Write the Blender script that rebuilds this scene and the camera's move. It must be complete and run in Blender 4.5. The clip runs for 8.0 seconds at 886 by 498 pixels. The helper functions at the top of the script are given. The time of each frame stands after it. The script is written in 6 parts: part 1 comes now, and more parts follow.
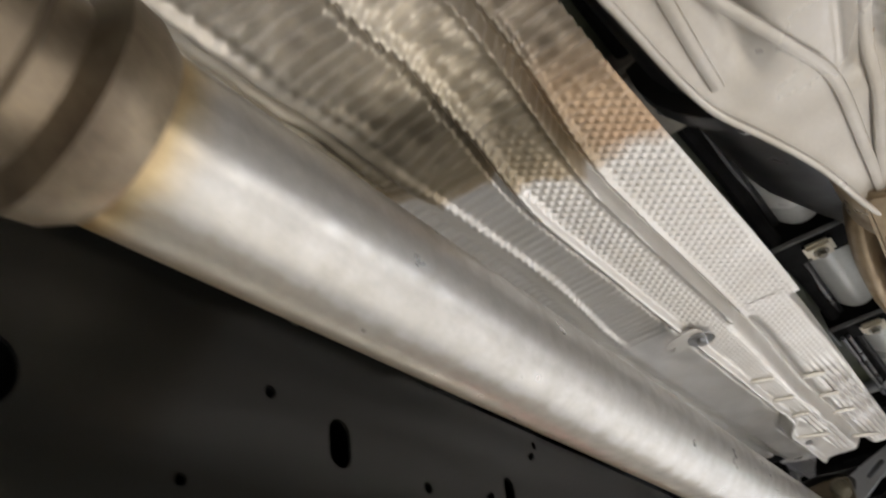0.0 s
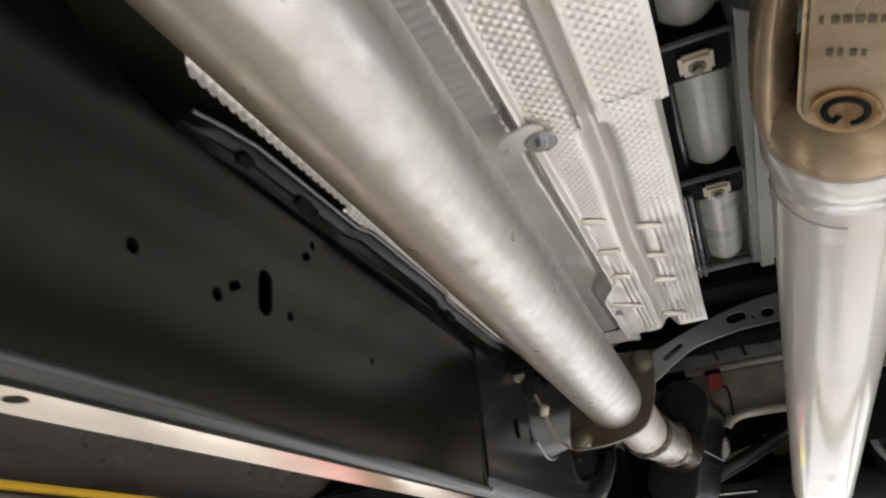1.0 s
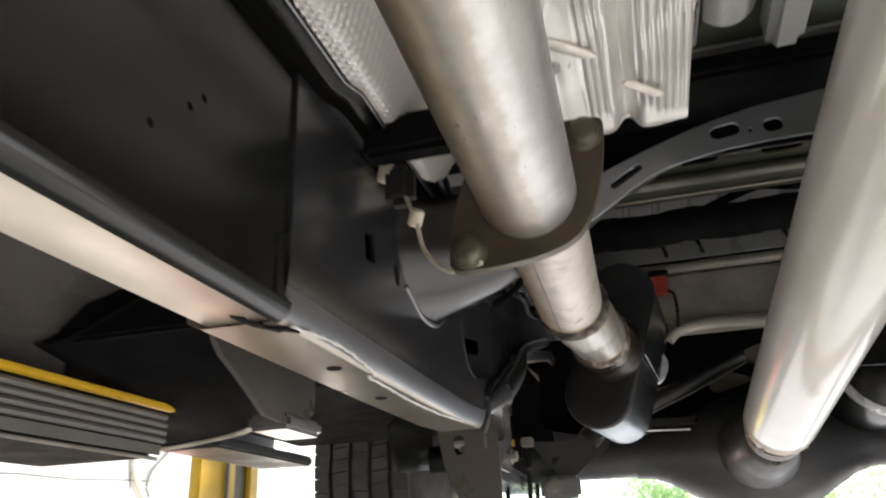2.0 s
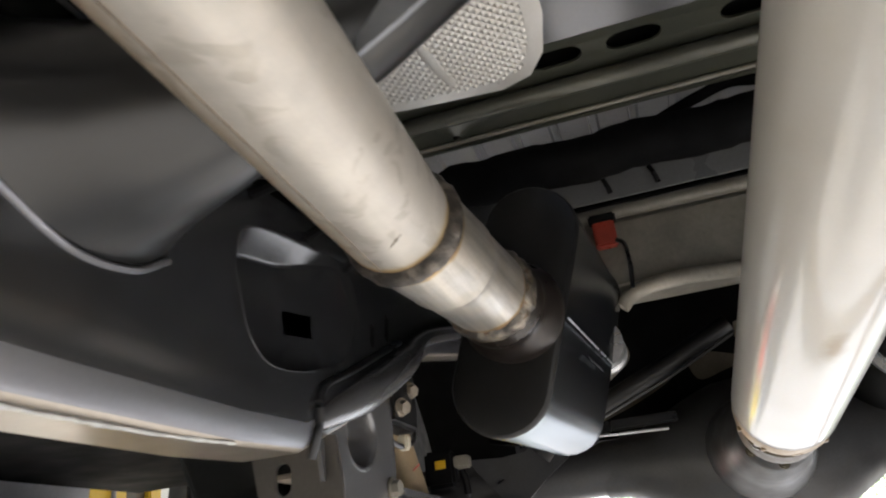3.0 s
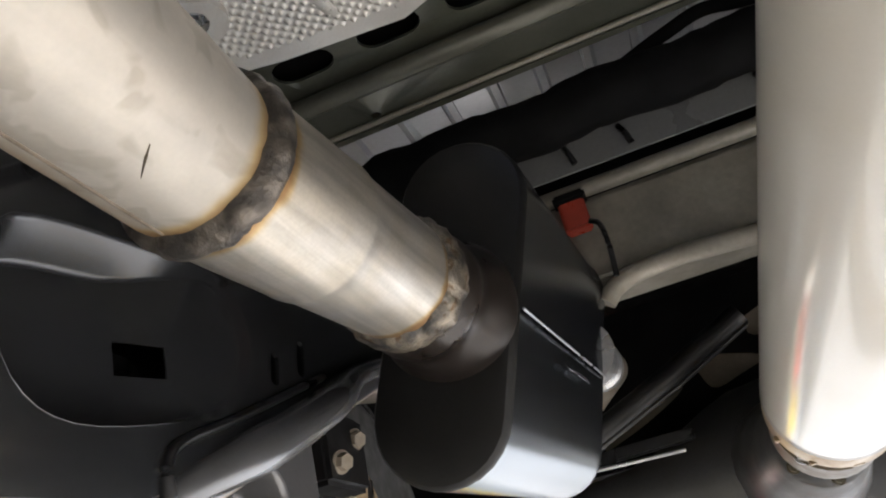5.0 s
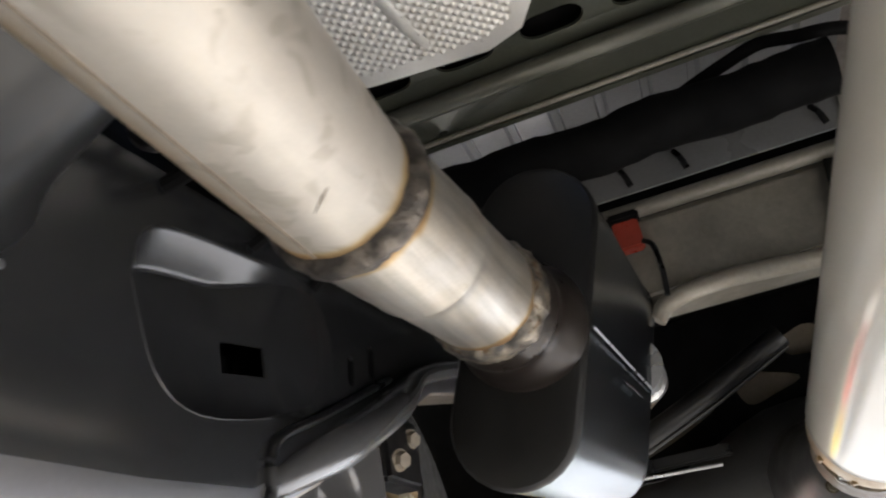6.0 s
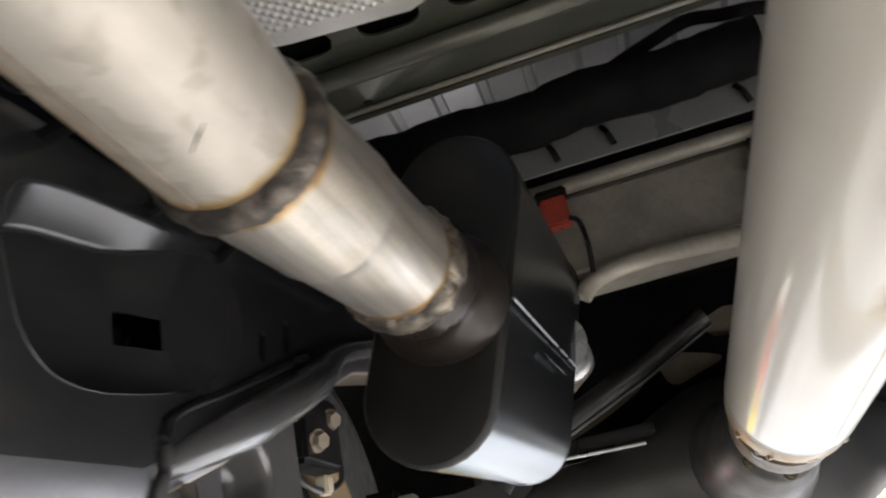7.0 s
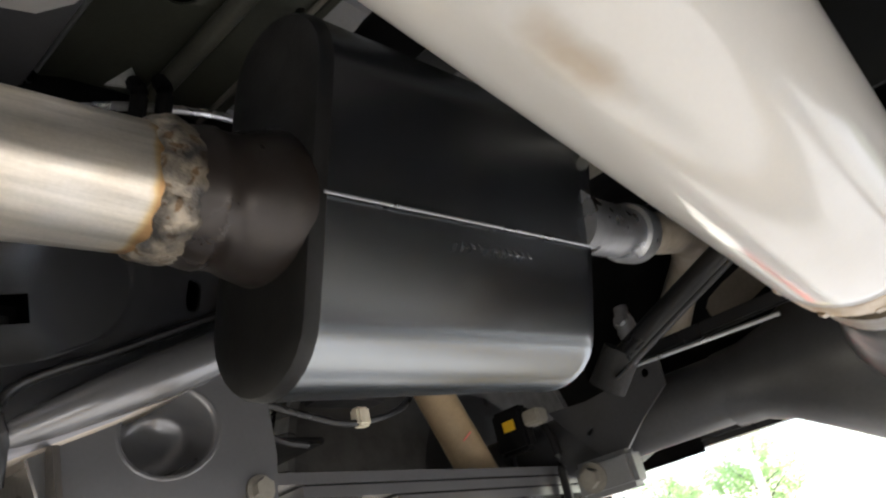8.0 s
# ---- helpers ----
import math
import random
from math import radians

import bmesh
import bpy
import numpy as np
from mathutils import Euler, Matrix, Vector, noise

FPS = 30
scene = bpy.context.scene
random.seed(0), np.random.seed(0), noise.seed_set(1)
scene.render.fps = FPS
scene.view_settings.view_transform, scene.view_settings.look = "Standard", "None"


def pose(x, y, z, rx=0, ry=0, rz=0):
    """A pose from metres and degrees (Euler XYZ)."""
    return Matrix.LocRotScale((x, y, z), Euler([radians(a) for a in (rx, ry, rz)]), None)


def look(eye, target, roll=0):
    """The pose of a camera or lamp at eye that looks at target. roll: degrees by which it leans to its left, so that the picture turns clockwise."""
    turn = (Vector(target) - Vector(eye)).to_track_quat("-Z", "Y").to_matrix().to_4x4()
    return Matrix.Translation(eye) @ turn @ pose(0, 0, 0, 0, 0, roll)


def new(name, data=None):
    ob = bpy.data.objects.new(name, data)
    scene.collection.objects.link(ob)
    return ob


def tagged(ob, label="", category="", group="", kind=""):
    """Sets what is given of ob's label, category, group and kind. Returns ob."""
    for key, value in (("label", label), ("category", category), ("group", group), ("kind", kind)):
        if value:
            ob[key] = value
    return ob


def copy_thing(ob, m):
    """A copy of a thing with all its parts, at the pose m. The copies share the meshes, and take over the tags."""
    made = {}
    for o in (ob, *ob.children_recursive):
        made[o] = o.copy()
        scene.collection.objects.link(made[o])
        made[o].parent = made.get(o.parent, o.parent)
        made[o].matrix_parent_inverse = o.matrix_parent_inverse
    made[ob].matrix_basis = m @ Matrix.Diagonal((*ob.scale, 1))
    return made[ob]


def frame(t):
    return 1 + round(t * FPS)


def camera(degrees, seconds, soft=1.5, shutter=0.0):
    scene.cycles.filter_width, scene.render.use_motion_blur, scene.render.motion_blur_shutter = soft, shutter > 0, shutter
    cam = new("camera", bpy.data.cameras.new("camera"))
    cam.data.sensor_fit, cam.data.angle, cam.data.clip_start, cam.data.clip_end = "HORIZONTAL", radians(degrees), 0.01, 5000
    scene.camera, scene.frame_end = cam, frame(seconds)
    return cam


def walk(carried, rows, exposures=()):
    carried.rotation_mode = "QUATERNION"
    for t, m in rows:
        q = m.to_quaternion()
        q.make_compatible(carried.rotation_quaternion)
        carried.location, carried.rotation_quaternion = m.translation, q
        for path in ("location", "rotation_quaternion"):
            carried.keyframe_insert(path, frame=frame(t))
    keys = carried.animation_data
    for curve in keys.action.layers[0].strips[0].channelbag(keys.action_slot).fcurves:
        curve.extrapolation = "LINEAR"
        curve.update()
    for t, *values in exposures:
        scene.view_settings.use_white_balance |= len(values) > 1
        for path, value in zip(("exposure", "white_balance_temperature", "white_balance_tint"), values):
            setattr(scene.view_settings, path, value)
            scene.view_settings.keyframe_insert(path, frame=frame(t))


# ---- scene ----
cam = camera(62.4, 8.0, soft=2.0, shutter=0.25)
PATH = [
    (0, (-0.025, 0.158, 0.474), (-0.922, 1.507, 1.647), -8.9),
    (0.5, (-0.09, 0.289, 0.485), (-0.829, 1.864, 1.471), -7.4),
    (1, (-0.117, 0.387, 0.475), (-0.744, 2.076, 1.344), -5.9),
    (1.5, (-0.142, 0.643, 0.462), (-0.726, 2.388, 1.245), -3.3),
    (2, (-0.205, 0.911, 0.44), (-0.69, 2.697, 1.198), -2.3),
    (2.2, (-0.225, 1.005, 0.445), (-0.639, 2.817, 1.184), -2.9),
    (3.3, (-0.079, 1.489, 0.502), (-0.613, 3.217, 1.355), -9.3),
    (3.5, (-0.058, 1.545, 0.507), (-0.674, 3.231, 1.387), -9.6),
    (4, (-0.094, 1.597, 0.523), (-0.686, 3.278, 1.431), -11.5),
    (4.5, (-0.134, 1.604, 0.52), (-0.593, 3.323, 1.435), -13.5),
    (4.7, (-0.128, 1.614, 0.519), (-0.549, 3.343, 1.432), -14.2),
    (5.8, (-0.129, 1.616, 0.52), (-0.572, 3.331, 1.449), -11.7),
    (6, (-0.157, 1.554, 0.519), (-0.624, 3.263, 1.449), -10.7),
    (6.2, (-0.203, 1.544, 0.514), (-0.598, 3.263, 1.457), -8.8),
    (6.5, (-0.235, 1.538, 0.518), (-0.557, 3.285, 1.437), -9.0),
    (7, (-0.151, 1.59, 0.515), (-0.47, 3.362, 1.384), -12.3),
    (7.5, (0.028, 1.712, 0.484), (-0.682, 3.347, 1.391), -13.3),
    (8, (0.094, 1.835, 0.466), (-0.962, 3.309, 1.309), -14.8),
]
walk(cam, [(t, look(eye, target, roll)) for t, eye, target, roll in PATH], [(0.0, 2.45), (0.5, 2.4), (1.0, 2.5), (2.2, 2.65), (3.3, 2.75), (6.5, 2.93), (7.2, 2.82), (8.0, 2.65)])

# ---- world and light ----
world = bpy.data.worlds.new("daylight")
scene.world = world
world.use_nodes = True
wn = world.node_tree.nodes
sky = wn.new("ShaderNodeTexSky")
sky.sky_type = "NISHITA"
sky.sun_disc = False
sky.sun_elevation = radians(42)
sky.sun_rotation = radians(70)
wn["Background"].inputs[1].default_value = 0.15
world.node_tree.links.new(sky.outputs[0], wn["Background"].inputs[0])
sun = new("sun", bpy.data.lights.new("sun", "SUN"))
sun.data.energy, sun.data.angle, sun.data.color = 2.7, radians(6), (1.0, 0.92, 0.82)
sun.matrix_world = look((0, 0, 0), (-math.sin(radians(70)) * math.cos(radians(42)), -math.cos(radians(70)) * math.cos(radians(42)), -math.sin(radians(42))))


# ---- materials ----
def material(name, colour, rough=0.5, metal=0.0, vary=0.25, scale=30.0, bump=0.1, grain=300.0, tint=None, rough_vary=0.15, coat=0.0, patch=0.5, spec=0.5, spots=None):
    """A surface with blotches (scale per metre), fine grain and slightly uneven gloss. tint: colour of the blotches."""
    m = bpy.data.materials.new(name)
    m.use_nodes = True
    nt = m.node_tree
    n, l = nt.nodes, nt.links
    b = n["Principled BSDF"]
    tc = n.new("ShaderNodeTexCoord")
    big = n.new("ShaderNodeTexNoise")
    big.inputs["Scale"].default_value, big.inputs["Detail"].default_value, big.inputs["Roughness"].default_value = scale, (2 if metal > 0.7 else 6), 0.5
    fine = n.new("ShaderNodeTexNoise")
    fine.inputs["Scale"].default_value, fine.inputs["Detail"].default_value = grain, 3
    l.new(tc.outputs["Object"], big.inputs["Vector"])
    l.new(tc.outputs["Object"], fine.inputs["Vector"])
    ramp = n.new("ShaderNodeValToRGB")
    ramp.color_ramp.elements[0].position, ramp.color_ramp.elements[1].position = patch - 0.18, patch + 0.2
    c = Vector(colour)
    d = Vector(tint) if tint else c * (1 - vary)
    ramp.color_ramp.elements[0].color = (*d, 1)
    ramp.color_ramp.elements[1].color = (*c, 1)
    l.new(big.outputs["Fac"], ramp.inputs[0])
    mix = n.new("ShaderNodeMix")
    mix.data_type, mix.blend_type = "RGBA", "MULTIPLY"
    mix.inputs[0].default_value = 0.5
    grey = n.new("ShaderNodeMapRange")
    grey.inputs["From Min"].default_value, grey.inputs["From Max"].default_value = 0.3, 0.7
    grey.inputs["To Min"].default_value, grey.inputs["To Max"].default_value = 1 - vary, 1.0
    l.new(fine.outputs["Fac"], grey.inputs["Value"])
    l.new(ramp.outputs[0], mix.inputs[6])
    l.new(grey.outputs[0], mix.inputs[7])
    l.new(mix.outputs[2], b.inputs["Base Color"])
    rr = n.new("ShaderNodeMapRange")
    rr.inputs["From Min"].default_value, rr.inputs["From Max"].default_value = 0.3, 0.7
    rr.inputs["To Min"].default_value, rr.inputs["To Max"].default_value = min(1, rough + rough_vary), max(0.02, rough - rough_vary)
    l.new(big.outputs["Fac"], rr.inputs["Value"])
    l.new(rr.outputs[0], b.inputs["Roughness"])
    b.inputs["Metallic"].default_value = metal
    b.inputs["Coat Weight"].default_value = coat
    b.inputs["Specular IOR Level"].default_value = spec
    if spots:
        # old water marks: sharp-edged blotches in a darker tone
        mark = n.new("ShaderNodeTexNoise")
        mark.inputs["Scale"].default_value, mark.inputs["Detail"].default_value, mark.inputs["Distortion"].default_value = spots[0], 2, 0.6
        l.new(tc.outputs["Object"], mark.inputs["Vector"])
        edge_ = n.new("ShaderNodeMapRange")
        edge_.inputs["From Min"].default_value, edge_.inputs["From Max"].default_value = spots[1], spots[1] + 0.065
        l.new(mark.outputs["Fac"], edge_.inputs["Value"])
        over = n.new("ShaderNodeMix")
        over.data_type, over.blend_type = "RGBA", "MULTIPLY"
        l.new(edge_.outputs[0], over.inputs[0])
        l.new(mix.outputs[2], over.inputs[6])
        over.inputs[7].default_value = (*spots[2], 1)
        l.new(over.outputs[2], b.inputs["Base Color"])
    if bump:
        bp = n.new("ShaderNodeBump")
        bp.inputs["Strength"].default_value, bp.inputs["Distance"].default_value = bump, 0.002
        l.new(fine.outputs["Fac"], bp.inputs["Height"])
        l.new(bp.outputs[0], b.inputs["Normal"])
    return m


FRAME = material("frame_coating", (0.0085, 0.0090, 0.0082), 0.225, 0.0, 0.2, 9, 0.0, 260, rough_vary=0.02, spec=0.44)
# the frame coating lightened and glossier, for the stronger light at the rear
SLEEVE = material("lightened_frame_coating", (0.024, 0.025, 0.027), 0.225, 0.0, 0.2, 9, 0.0, 260, rough_vary=0.02, spec=1.0)
# worn edges, and the painted highlight along the rear corner
WORN_HIGHLIGHT = material("rubbed_and_highlight_coating", (0.22, 0.22, 0.235), 0.34, 0.84, 0.12, 9, 0.02, 260, rough_vary=0.04)
BLACK = material("black_paint", (0.010, 0.010, 0.011), 0.38, 0.0, 0.3, 14, 0.1, 300)
MUFFLER = material("satin_black_coating", (0.006, 0.0065, 0.008), 0.246, 0.0, 0.2, 12, 0.0, 350, rough_vary=0.012)
MUFFLER.node_tree.nodes["Principled BSDF"].inputs["Specular Tint"].default_value = (0.89, 0.95, 1.0, 1)
MUFFLER.node_tree.nodes["Principled BSDF"].inputs["IOR"].default_value = 2.9
RUBBER = material("black_rubber", (0.012, 0.012, 0.012), 0.75, 0.0, 0.3, 25, 0.3, 200)
PIPE = material("exhaust_steel", (0.56, 0.52, 0.46), 0.42, 0.48, 0.08, 22, 0.015, 400, tint=(0.45, 0.42, 0.375), rough_vary=0.08, patch=0.42, spots=(38, 0.565, (0.84, 0.825, 0.80)))
LONG_PIPE = material("long_exhaust_steel", (0.55, 0.54, 0.52), 0.36, 0.66, 0.16, 55, 0.04, 240, tint=(0.475, 0.46, 0.43), rough_vary=0.09, patch=0.5)
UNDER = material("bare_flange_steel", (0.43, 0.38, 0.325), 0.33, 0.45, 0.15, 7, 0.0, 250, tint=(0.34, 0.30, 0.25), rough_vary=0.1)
CROSS = material("semi_gloss_frame_paint", (0.016, 0.0165, 0.017), 0.31, 0.0, 0.2, 9, 0.0, 260, rough_vary=0.02, spec=0.6)
SILL = material("dark_sill_paint", (0.15, 0.14, 0.13), 0.34, 0.5, 0.25, 6, 0.1, 200)
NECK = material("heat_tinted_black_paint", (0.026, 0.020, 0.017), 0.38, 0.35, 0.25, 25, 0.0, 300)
KICK = material("worn_frame_coating", (0.19, 0.19, 0.195), 0.225, 0.5, 0.12, 12, 0.0, 260, rough_vary=0.02)
DARK_FLOOR = material("dark_green_floor_tone", (0.13, 0.15, 0.105), 0.5, 0.0, 0.3, 10, 0.2, 160)
MATT = material("matt_black_high_heat_paint", (0.008, 0.0078, 0.0076), 0.5, 0.0, 0.4, 25, 0.1, 300, spec=0.3)
OLIVE = material("olive_coated_steel", (0.080, 0.084, 0.064), 0.33, 0.3, 0.3, 8, 0.05, 200, spec=0.8, rough_vary=0.04)
# OLIVE made lighter, for the highlight painted on the beam's ridge
OLIVE_RIDGE = material("highlight_olive_coating", (0.13, 0.13, 0.105), 0.34, 0.3, 0.3, 12, 0.05, 200, rough_vary=0.04)
AXLE = material("dusty_axle_paint", (0.052, 0.053, 0.056), 0.45, 0.15, 0.3, 12, 0.1, 200, tint=(0.045, 0.045, 0.045))
BOARD = material("scuffed_black_plastic", (0.10, 0.097, 0.090), 0.5, 0.0, 0.3, 14, 0.1, 150, tint=(0.15, 0.143, 0.13))
# black plastic parts, and the painted shade inside holes, slots and gaps
LINER_SHADE = material("black_plastic_and_shade", (0.006, 0.006, 0.0065), 0.9, 0.0, 0.3, 20, 0.1, 150, spec=0.12)


def streaked(m, amount, across=90.0, along=2.5):
    """Adds faint lengthwise drawing marks to a pipe's metal."""
    nt = m.node_tree
    n, l = nt.nodes, nt.links
    b = n["Principled BSDF"]
    src = b.inputs["Base Color"].links[0].from_socket
    tc = n.new("ShaderNodeTexCoord")
    mp = n.new("ShaderNodeMapping")
    mp.inputs["Scale"].default_value = (across, along, across)
    l.new(tc.outputs["Object"], mp.inputs["Vector"])
    tx = n.new("ShaderNodeTexNoise")
    tx.inputs["Scale"].default_value, tx.inputs["Detail"].default_value = 1.0, 3
    l.new(mp.outputs[0], tx.inputs["Vector"])
    rg = n.new("ShaderNodeMapRange")
    rg.inputs["From Min"].default_value, rg.inputs["From Max"].default_value = 0.35, 0.65
    rg.inputs["To Min"].default_value, rg.inputs["To Max"].default_value = 1 - amount, 1.0
    l.new(tx.outputs["Fac"], rg.inputs["Value"])
    mix = n.new("ShaderNodeMix")
    mix.data_type, mix.blend_type = "RGBA", "MULTIPLY"
    mix.inputs[0].default_value = 1.0
    l.new(src, mix.inputs[6])
    l.new(rg.outputs[0], mix.inputs[7])
    l.new(mix.outputs[2], b.inputs["Base Color"])
    return m


def scorched(m, bands):
    """Adds straw and brown heat rings to a metal: bands of (y, reach, way) beside a weld, way being the side on which the ring fades."""
    nt = m.node_tree
    n, l = nt.nodes, nt.links
    b = n["Principled BSDF"]
    src = b.inputs["Base Color"].links[0].from_socket
    tc = n.new("ShaderNodeTexCoord")
    sep = n.new("ShaderNodeSeparateXYZ")
    l.new(tc.outputs["Object"], sep.inputs[0])
    wob = n.new("ShaderNodeTexNoise")
    wob.inputs["Scale"].default_value = 45
    l.new(tc.outputs["Object"], wob.inputs["Vector"])
    add = n.new("ShaderNodeMath")
    add.operation = "MULTIPLY_ADD"
    l.new(wob.outputs["Fac"], add.inputs[0])
    add.inputs[1].default_value = 0.012
    l.new(sep.outputs["Y"], add.inputs[2])
    for y, reach, way in bands:
        near = n.new("ShaderNodeMapRange")
        near.interpolation_type = "SMOOTHSTEP"
        near.inputs["From Min"].default_value, near.inputs["From Max"].default_value = y + 0.006 + way * reach, y + 0.006
        l.new(add.outputs[0], near.inputs["Value"])
        ramp = n.new("ShaderNodeValToRGB")
        e = ramp.color_ramp.elements
        e[0].position, e[0].color = 0.0, (1, 1, 1, 1)
        e[1].position, e[1].color = 1.0, (0.58, 0.32, 0.10, 1)
        mid = e.new(0.55)
        mid.color = (0.88, 0.68, 0.36, 1)
        l.new(near.outputs[0], ramp.inputs[0])
        mix = n.new("ShaderNodeMix")
        mix.data_type, mix.blend_type = "RGBA", "MULTIPLY"
        mix.inputs[0].default_value = 0.88
        l.new(src, mix.inputs[6])
        l.new(ramp.outputs[0], mix.inputs[7])
        src = mix.outputs[2]
    l.new(src, b.inputs["Base Color"])
    return m


POLISHED = material("bright_steel", (0.63, 0.60, 0.555), 0.37, 0.82, 0.18, 34, 0.02, 420, tint=(0.59, 0.54, 0.46), rough_vary=0.035)
streaked(PIPE, 0.10, 60.0, 3.0)
streaked(LONG_PIPE, 0.10, 70.0, 6.0)
streaked(POLISHED, 0.32, 120.0, 5.0)


def painted_flank(m, x0, slope, y0, soft=0.026, grain=30.0, most=0.92, tone=(0.95, 0.76, 0.53)):
    """Tints a pipe's flank facing away from +x lengthwise: heat stain plus a warm reflection put into colour."""
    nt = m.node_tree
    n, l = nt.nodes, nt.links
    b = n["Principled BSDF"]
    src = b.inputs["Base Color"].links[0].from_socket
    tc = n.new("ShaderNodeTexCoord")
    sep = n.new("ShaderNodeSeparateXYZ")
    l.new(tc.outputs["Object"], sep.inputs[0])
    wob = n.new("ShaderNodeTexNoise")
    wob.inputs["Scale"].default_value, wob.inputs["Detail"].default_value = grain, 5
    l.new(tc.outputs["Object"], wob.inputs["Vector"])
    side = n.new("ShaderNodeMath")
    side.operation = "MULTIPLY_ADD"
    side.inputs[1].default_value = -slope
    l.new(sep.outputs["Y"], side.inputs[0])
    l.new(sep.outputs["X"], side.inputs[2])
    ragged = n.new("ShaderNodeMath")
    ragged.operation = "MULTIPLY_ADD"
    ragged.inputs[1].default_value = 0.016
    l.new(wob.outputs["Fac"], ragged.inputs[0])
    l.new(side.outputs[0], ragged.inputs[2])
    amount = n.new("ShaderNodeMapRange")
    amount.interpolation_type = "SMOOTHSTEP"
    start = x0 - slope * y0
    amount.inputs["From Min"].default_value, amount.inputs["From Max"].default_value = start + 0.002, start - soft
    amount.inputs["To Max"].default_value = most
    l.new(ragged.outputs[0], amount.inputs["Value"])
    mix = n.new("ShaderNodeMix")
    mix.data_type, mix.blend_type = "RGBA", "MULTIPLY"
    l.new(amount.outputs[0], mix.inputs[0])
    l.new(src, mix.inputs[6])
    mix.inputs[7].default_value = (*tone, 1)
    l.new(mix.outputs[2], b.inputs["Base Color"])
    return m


# straw tone paints the warm reflection; the grey one leaves a ragged bright band
painted_flank(PIPE, -0.280, -0.0273, 1.4)
painted_flank(LONG_PIPE, -0.2607, -0.0273, 1.4, 0.004, 55.0, 0.9, (0.80, 0.755, 0.68))
painted_flank(LONG_PIPE, -0.278, -0.0273, 1.4, 0.020, 30.0, 0.7)
scorched(PIPE, [(1.851, 0.014, -1)])
scorched(LONG_PIPE, [(0.25, 0.04, 1)])
scorched(POLISHED, [(1.860, 0.009, 1), (2.036, 0.009, -1)])
ALU = material("drive_shaft_aluminium", (0.47, 0.455, 0.425), 0.42, 0.12, 0.05, 5, 0.0, 400, tint=(0.40, 0.37, 0.32), rough_vary=0.04, patch=0.30, coat=0.7)
ALU.node_tree.nodes["Principled BSDF"].inputs["Coat Roughness"].default_value = 0.09
ALU.node_tree.nodes["Principled BSDF"].inputs["Coat IOR"].default_value = 1.5
FOIL = material("heat_shield_aluminium", (0.74, 0.725, 0.70), 0.40, 0.5, 0.08, 16, 0.1, 350, tint=(0.64, 0.62, 0.585), rough_vary=0.1)
OXIDE = material("olive_brown_oxide", (0.13, 0.115, 0.078), 0.5, 0.4, 0.3, 60, 0.2, 250, tint=(0.085, 0.075, 0.05))
BURNT = material("burnt_flange_steel", (0.070, 0.058, 0.040), 0.48, 0.45, 0.3, 40, 0.2, 250, tint=(0.105, 0.080, 0.050))
DULL = material("dull_dusty_steel", (0.58, 0.53, 0.50), 0.36, 0.35, 0.3, 16, 0.1, 150, tint=(0.30, 0.27, 0.24))
SEAM = material("browned_seam", (0.20, 0.16, 0.12), 0.5, 0.3, 0.3, 60, 0.2, 300)
WELD = material("weld_bead", (0.40, 0.34, 0.26), 0.42, 0.5, 0.35, 55, 0.6, 260, tint=(0.045, 0.042, 0.040), patch=0.55, spots=(90, 0.56, (0.55, 0.40, 0.26)))
WELD_DARK = material("dark_weld_bead", (0.22, 0.19, 0.16), 0.45, 0.5, 0.3, 75, 0.6, 260, tint=(0.045, 0.04, 0.036), patch=0.58)
BEAM = material("dusty_beam_paint", (0.42, 0.39, 0.33), 0.45, 0.2, 0.3, 14, 0.15, 150, tint=(0.33, 0.30, 0.25))
YOKE = material("yoke_bronze_oxide", (0.37, 0.285, 0.18), 0.40, 0.6, 0.2, 35, 0.1, 300, tint=(0.25, 0.185, 0.115))
COLLAR = material("heat_browned_steel", (0.36, 0.29, 0.20), 0.40, 0.6, 0.3, 14, 0.05, 300, tint=(0.09, 0.068, 0.045), rough_vary=0.08, patch=0.52)
GALV = material("zinc_plate", (0.52, 0.53, 0.55), 0.34, 0.85, 0.2, 30, 0.1, 300)
GREY = material("dull_grey_paint", (0.20, 0.203, 0.205), 0.38, 0.1, 0.2, 6, 0.05, 200)
ARCH = material("blue_grey_coating", (0.235, 0.245, 0.265), 0.40, 0.4, 0.12, 12, 0.02, 260, rough_vary=0.05)
FLOOR = material("underbody_primer", (0.57, 0.585, 0.57), 0.36, 0.1, 0.2, 6, 0.1, 200)
BED = material("grey_painted_steel", (0.76, 0.765, 0.79), 0.22, 0.3, 0.15, 6, 0.03, 200, rough_vary=0.03)
DUSTY = material("dusty_steel", (0.28, 0.26, 0.22), 0.5, 0.15, 0.3, 14, 0.2, 150)
BUFF = material("buff_shock_paint", (0.50, 0.37, 0.22), 0.5, 0.0, 0.2, 20, 0.1, 200)
PRESSED = material("dull_pressed_aluminium", (0.47, 0.445, 0.41), 0.34, 0.35, 0.12, 14, 0.0, 300, tint=(0.38, 0.35, 0.30))
BEADED = material("cream_tinted_aluminium", (0.66, 0.63, 0.56), 0.42, 0.4, 0.15, 60, 0.05, 300)
RED = material("red_plastic", (0.36, 0.05, 0.03), 0.4, 0.0, 0.2, 40, 0.1, 200)
YELLOW = material("yellow_paint", (0.70, 0.43, 0.02), 0.45, 0.0, 0.1, 10, 0.05, 200)
CLIP = material("cream_plastic", (0.66, 0.60, 0.47), 0.45, 0.0, 0.15, 60, 0.1, 200)
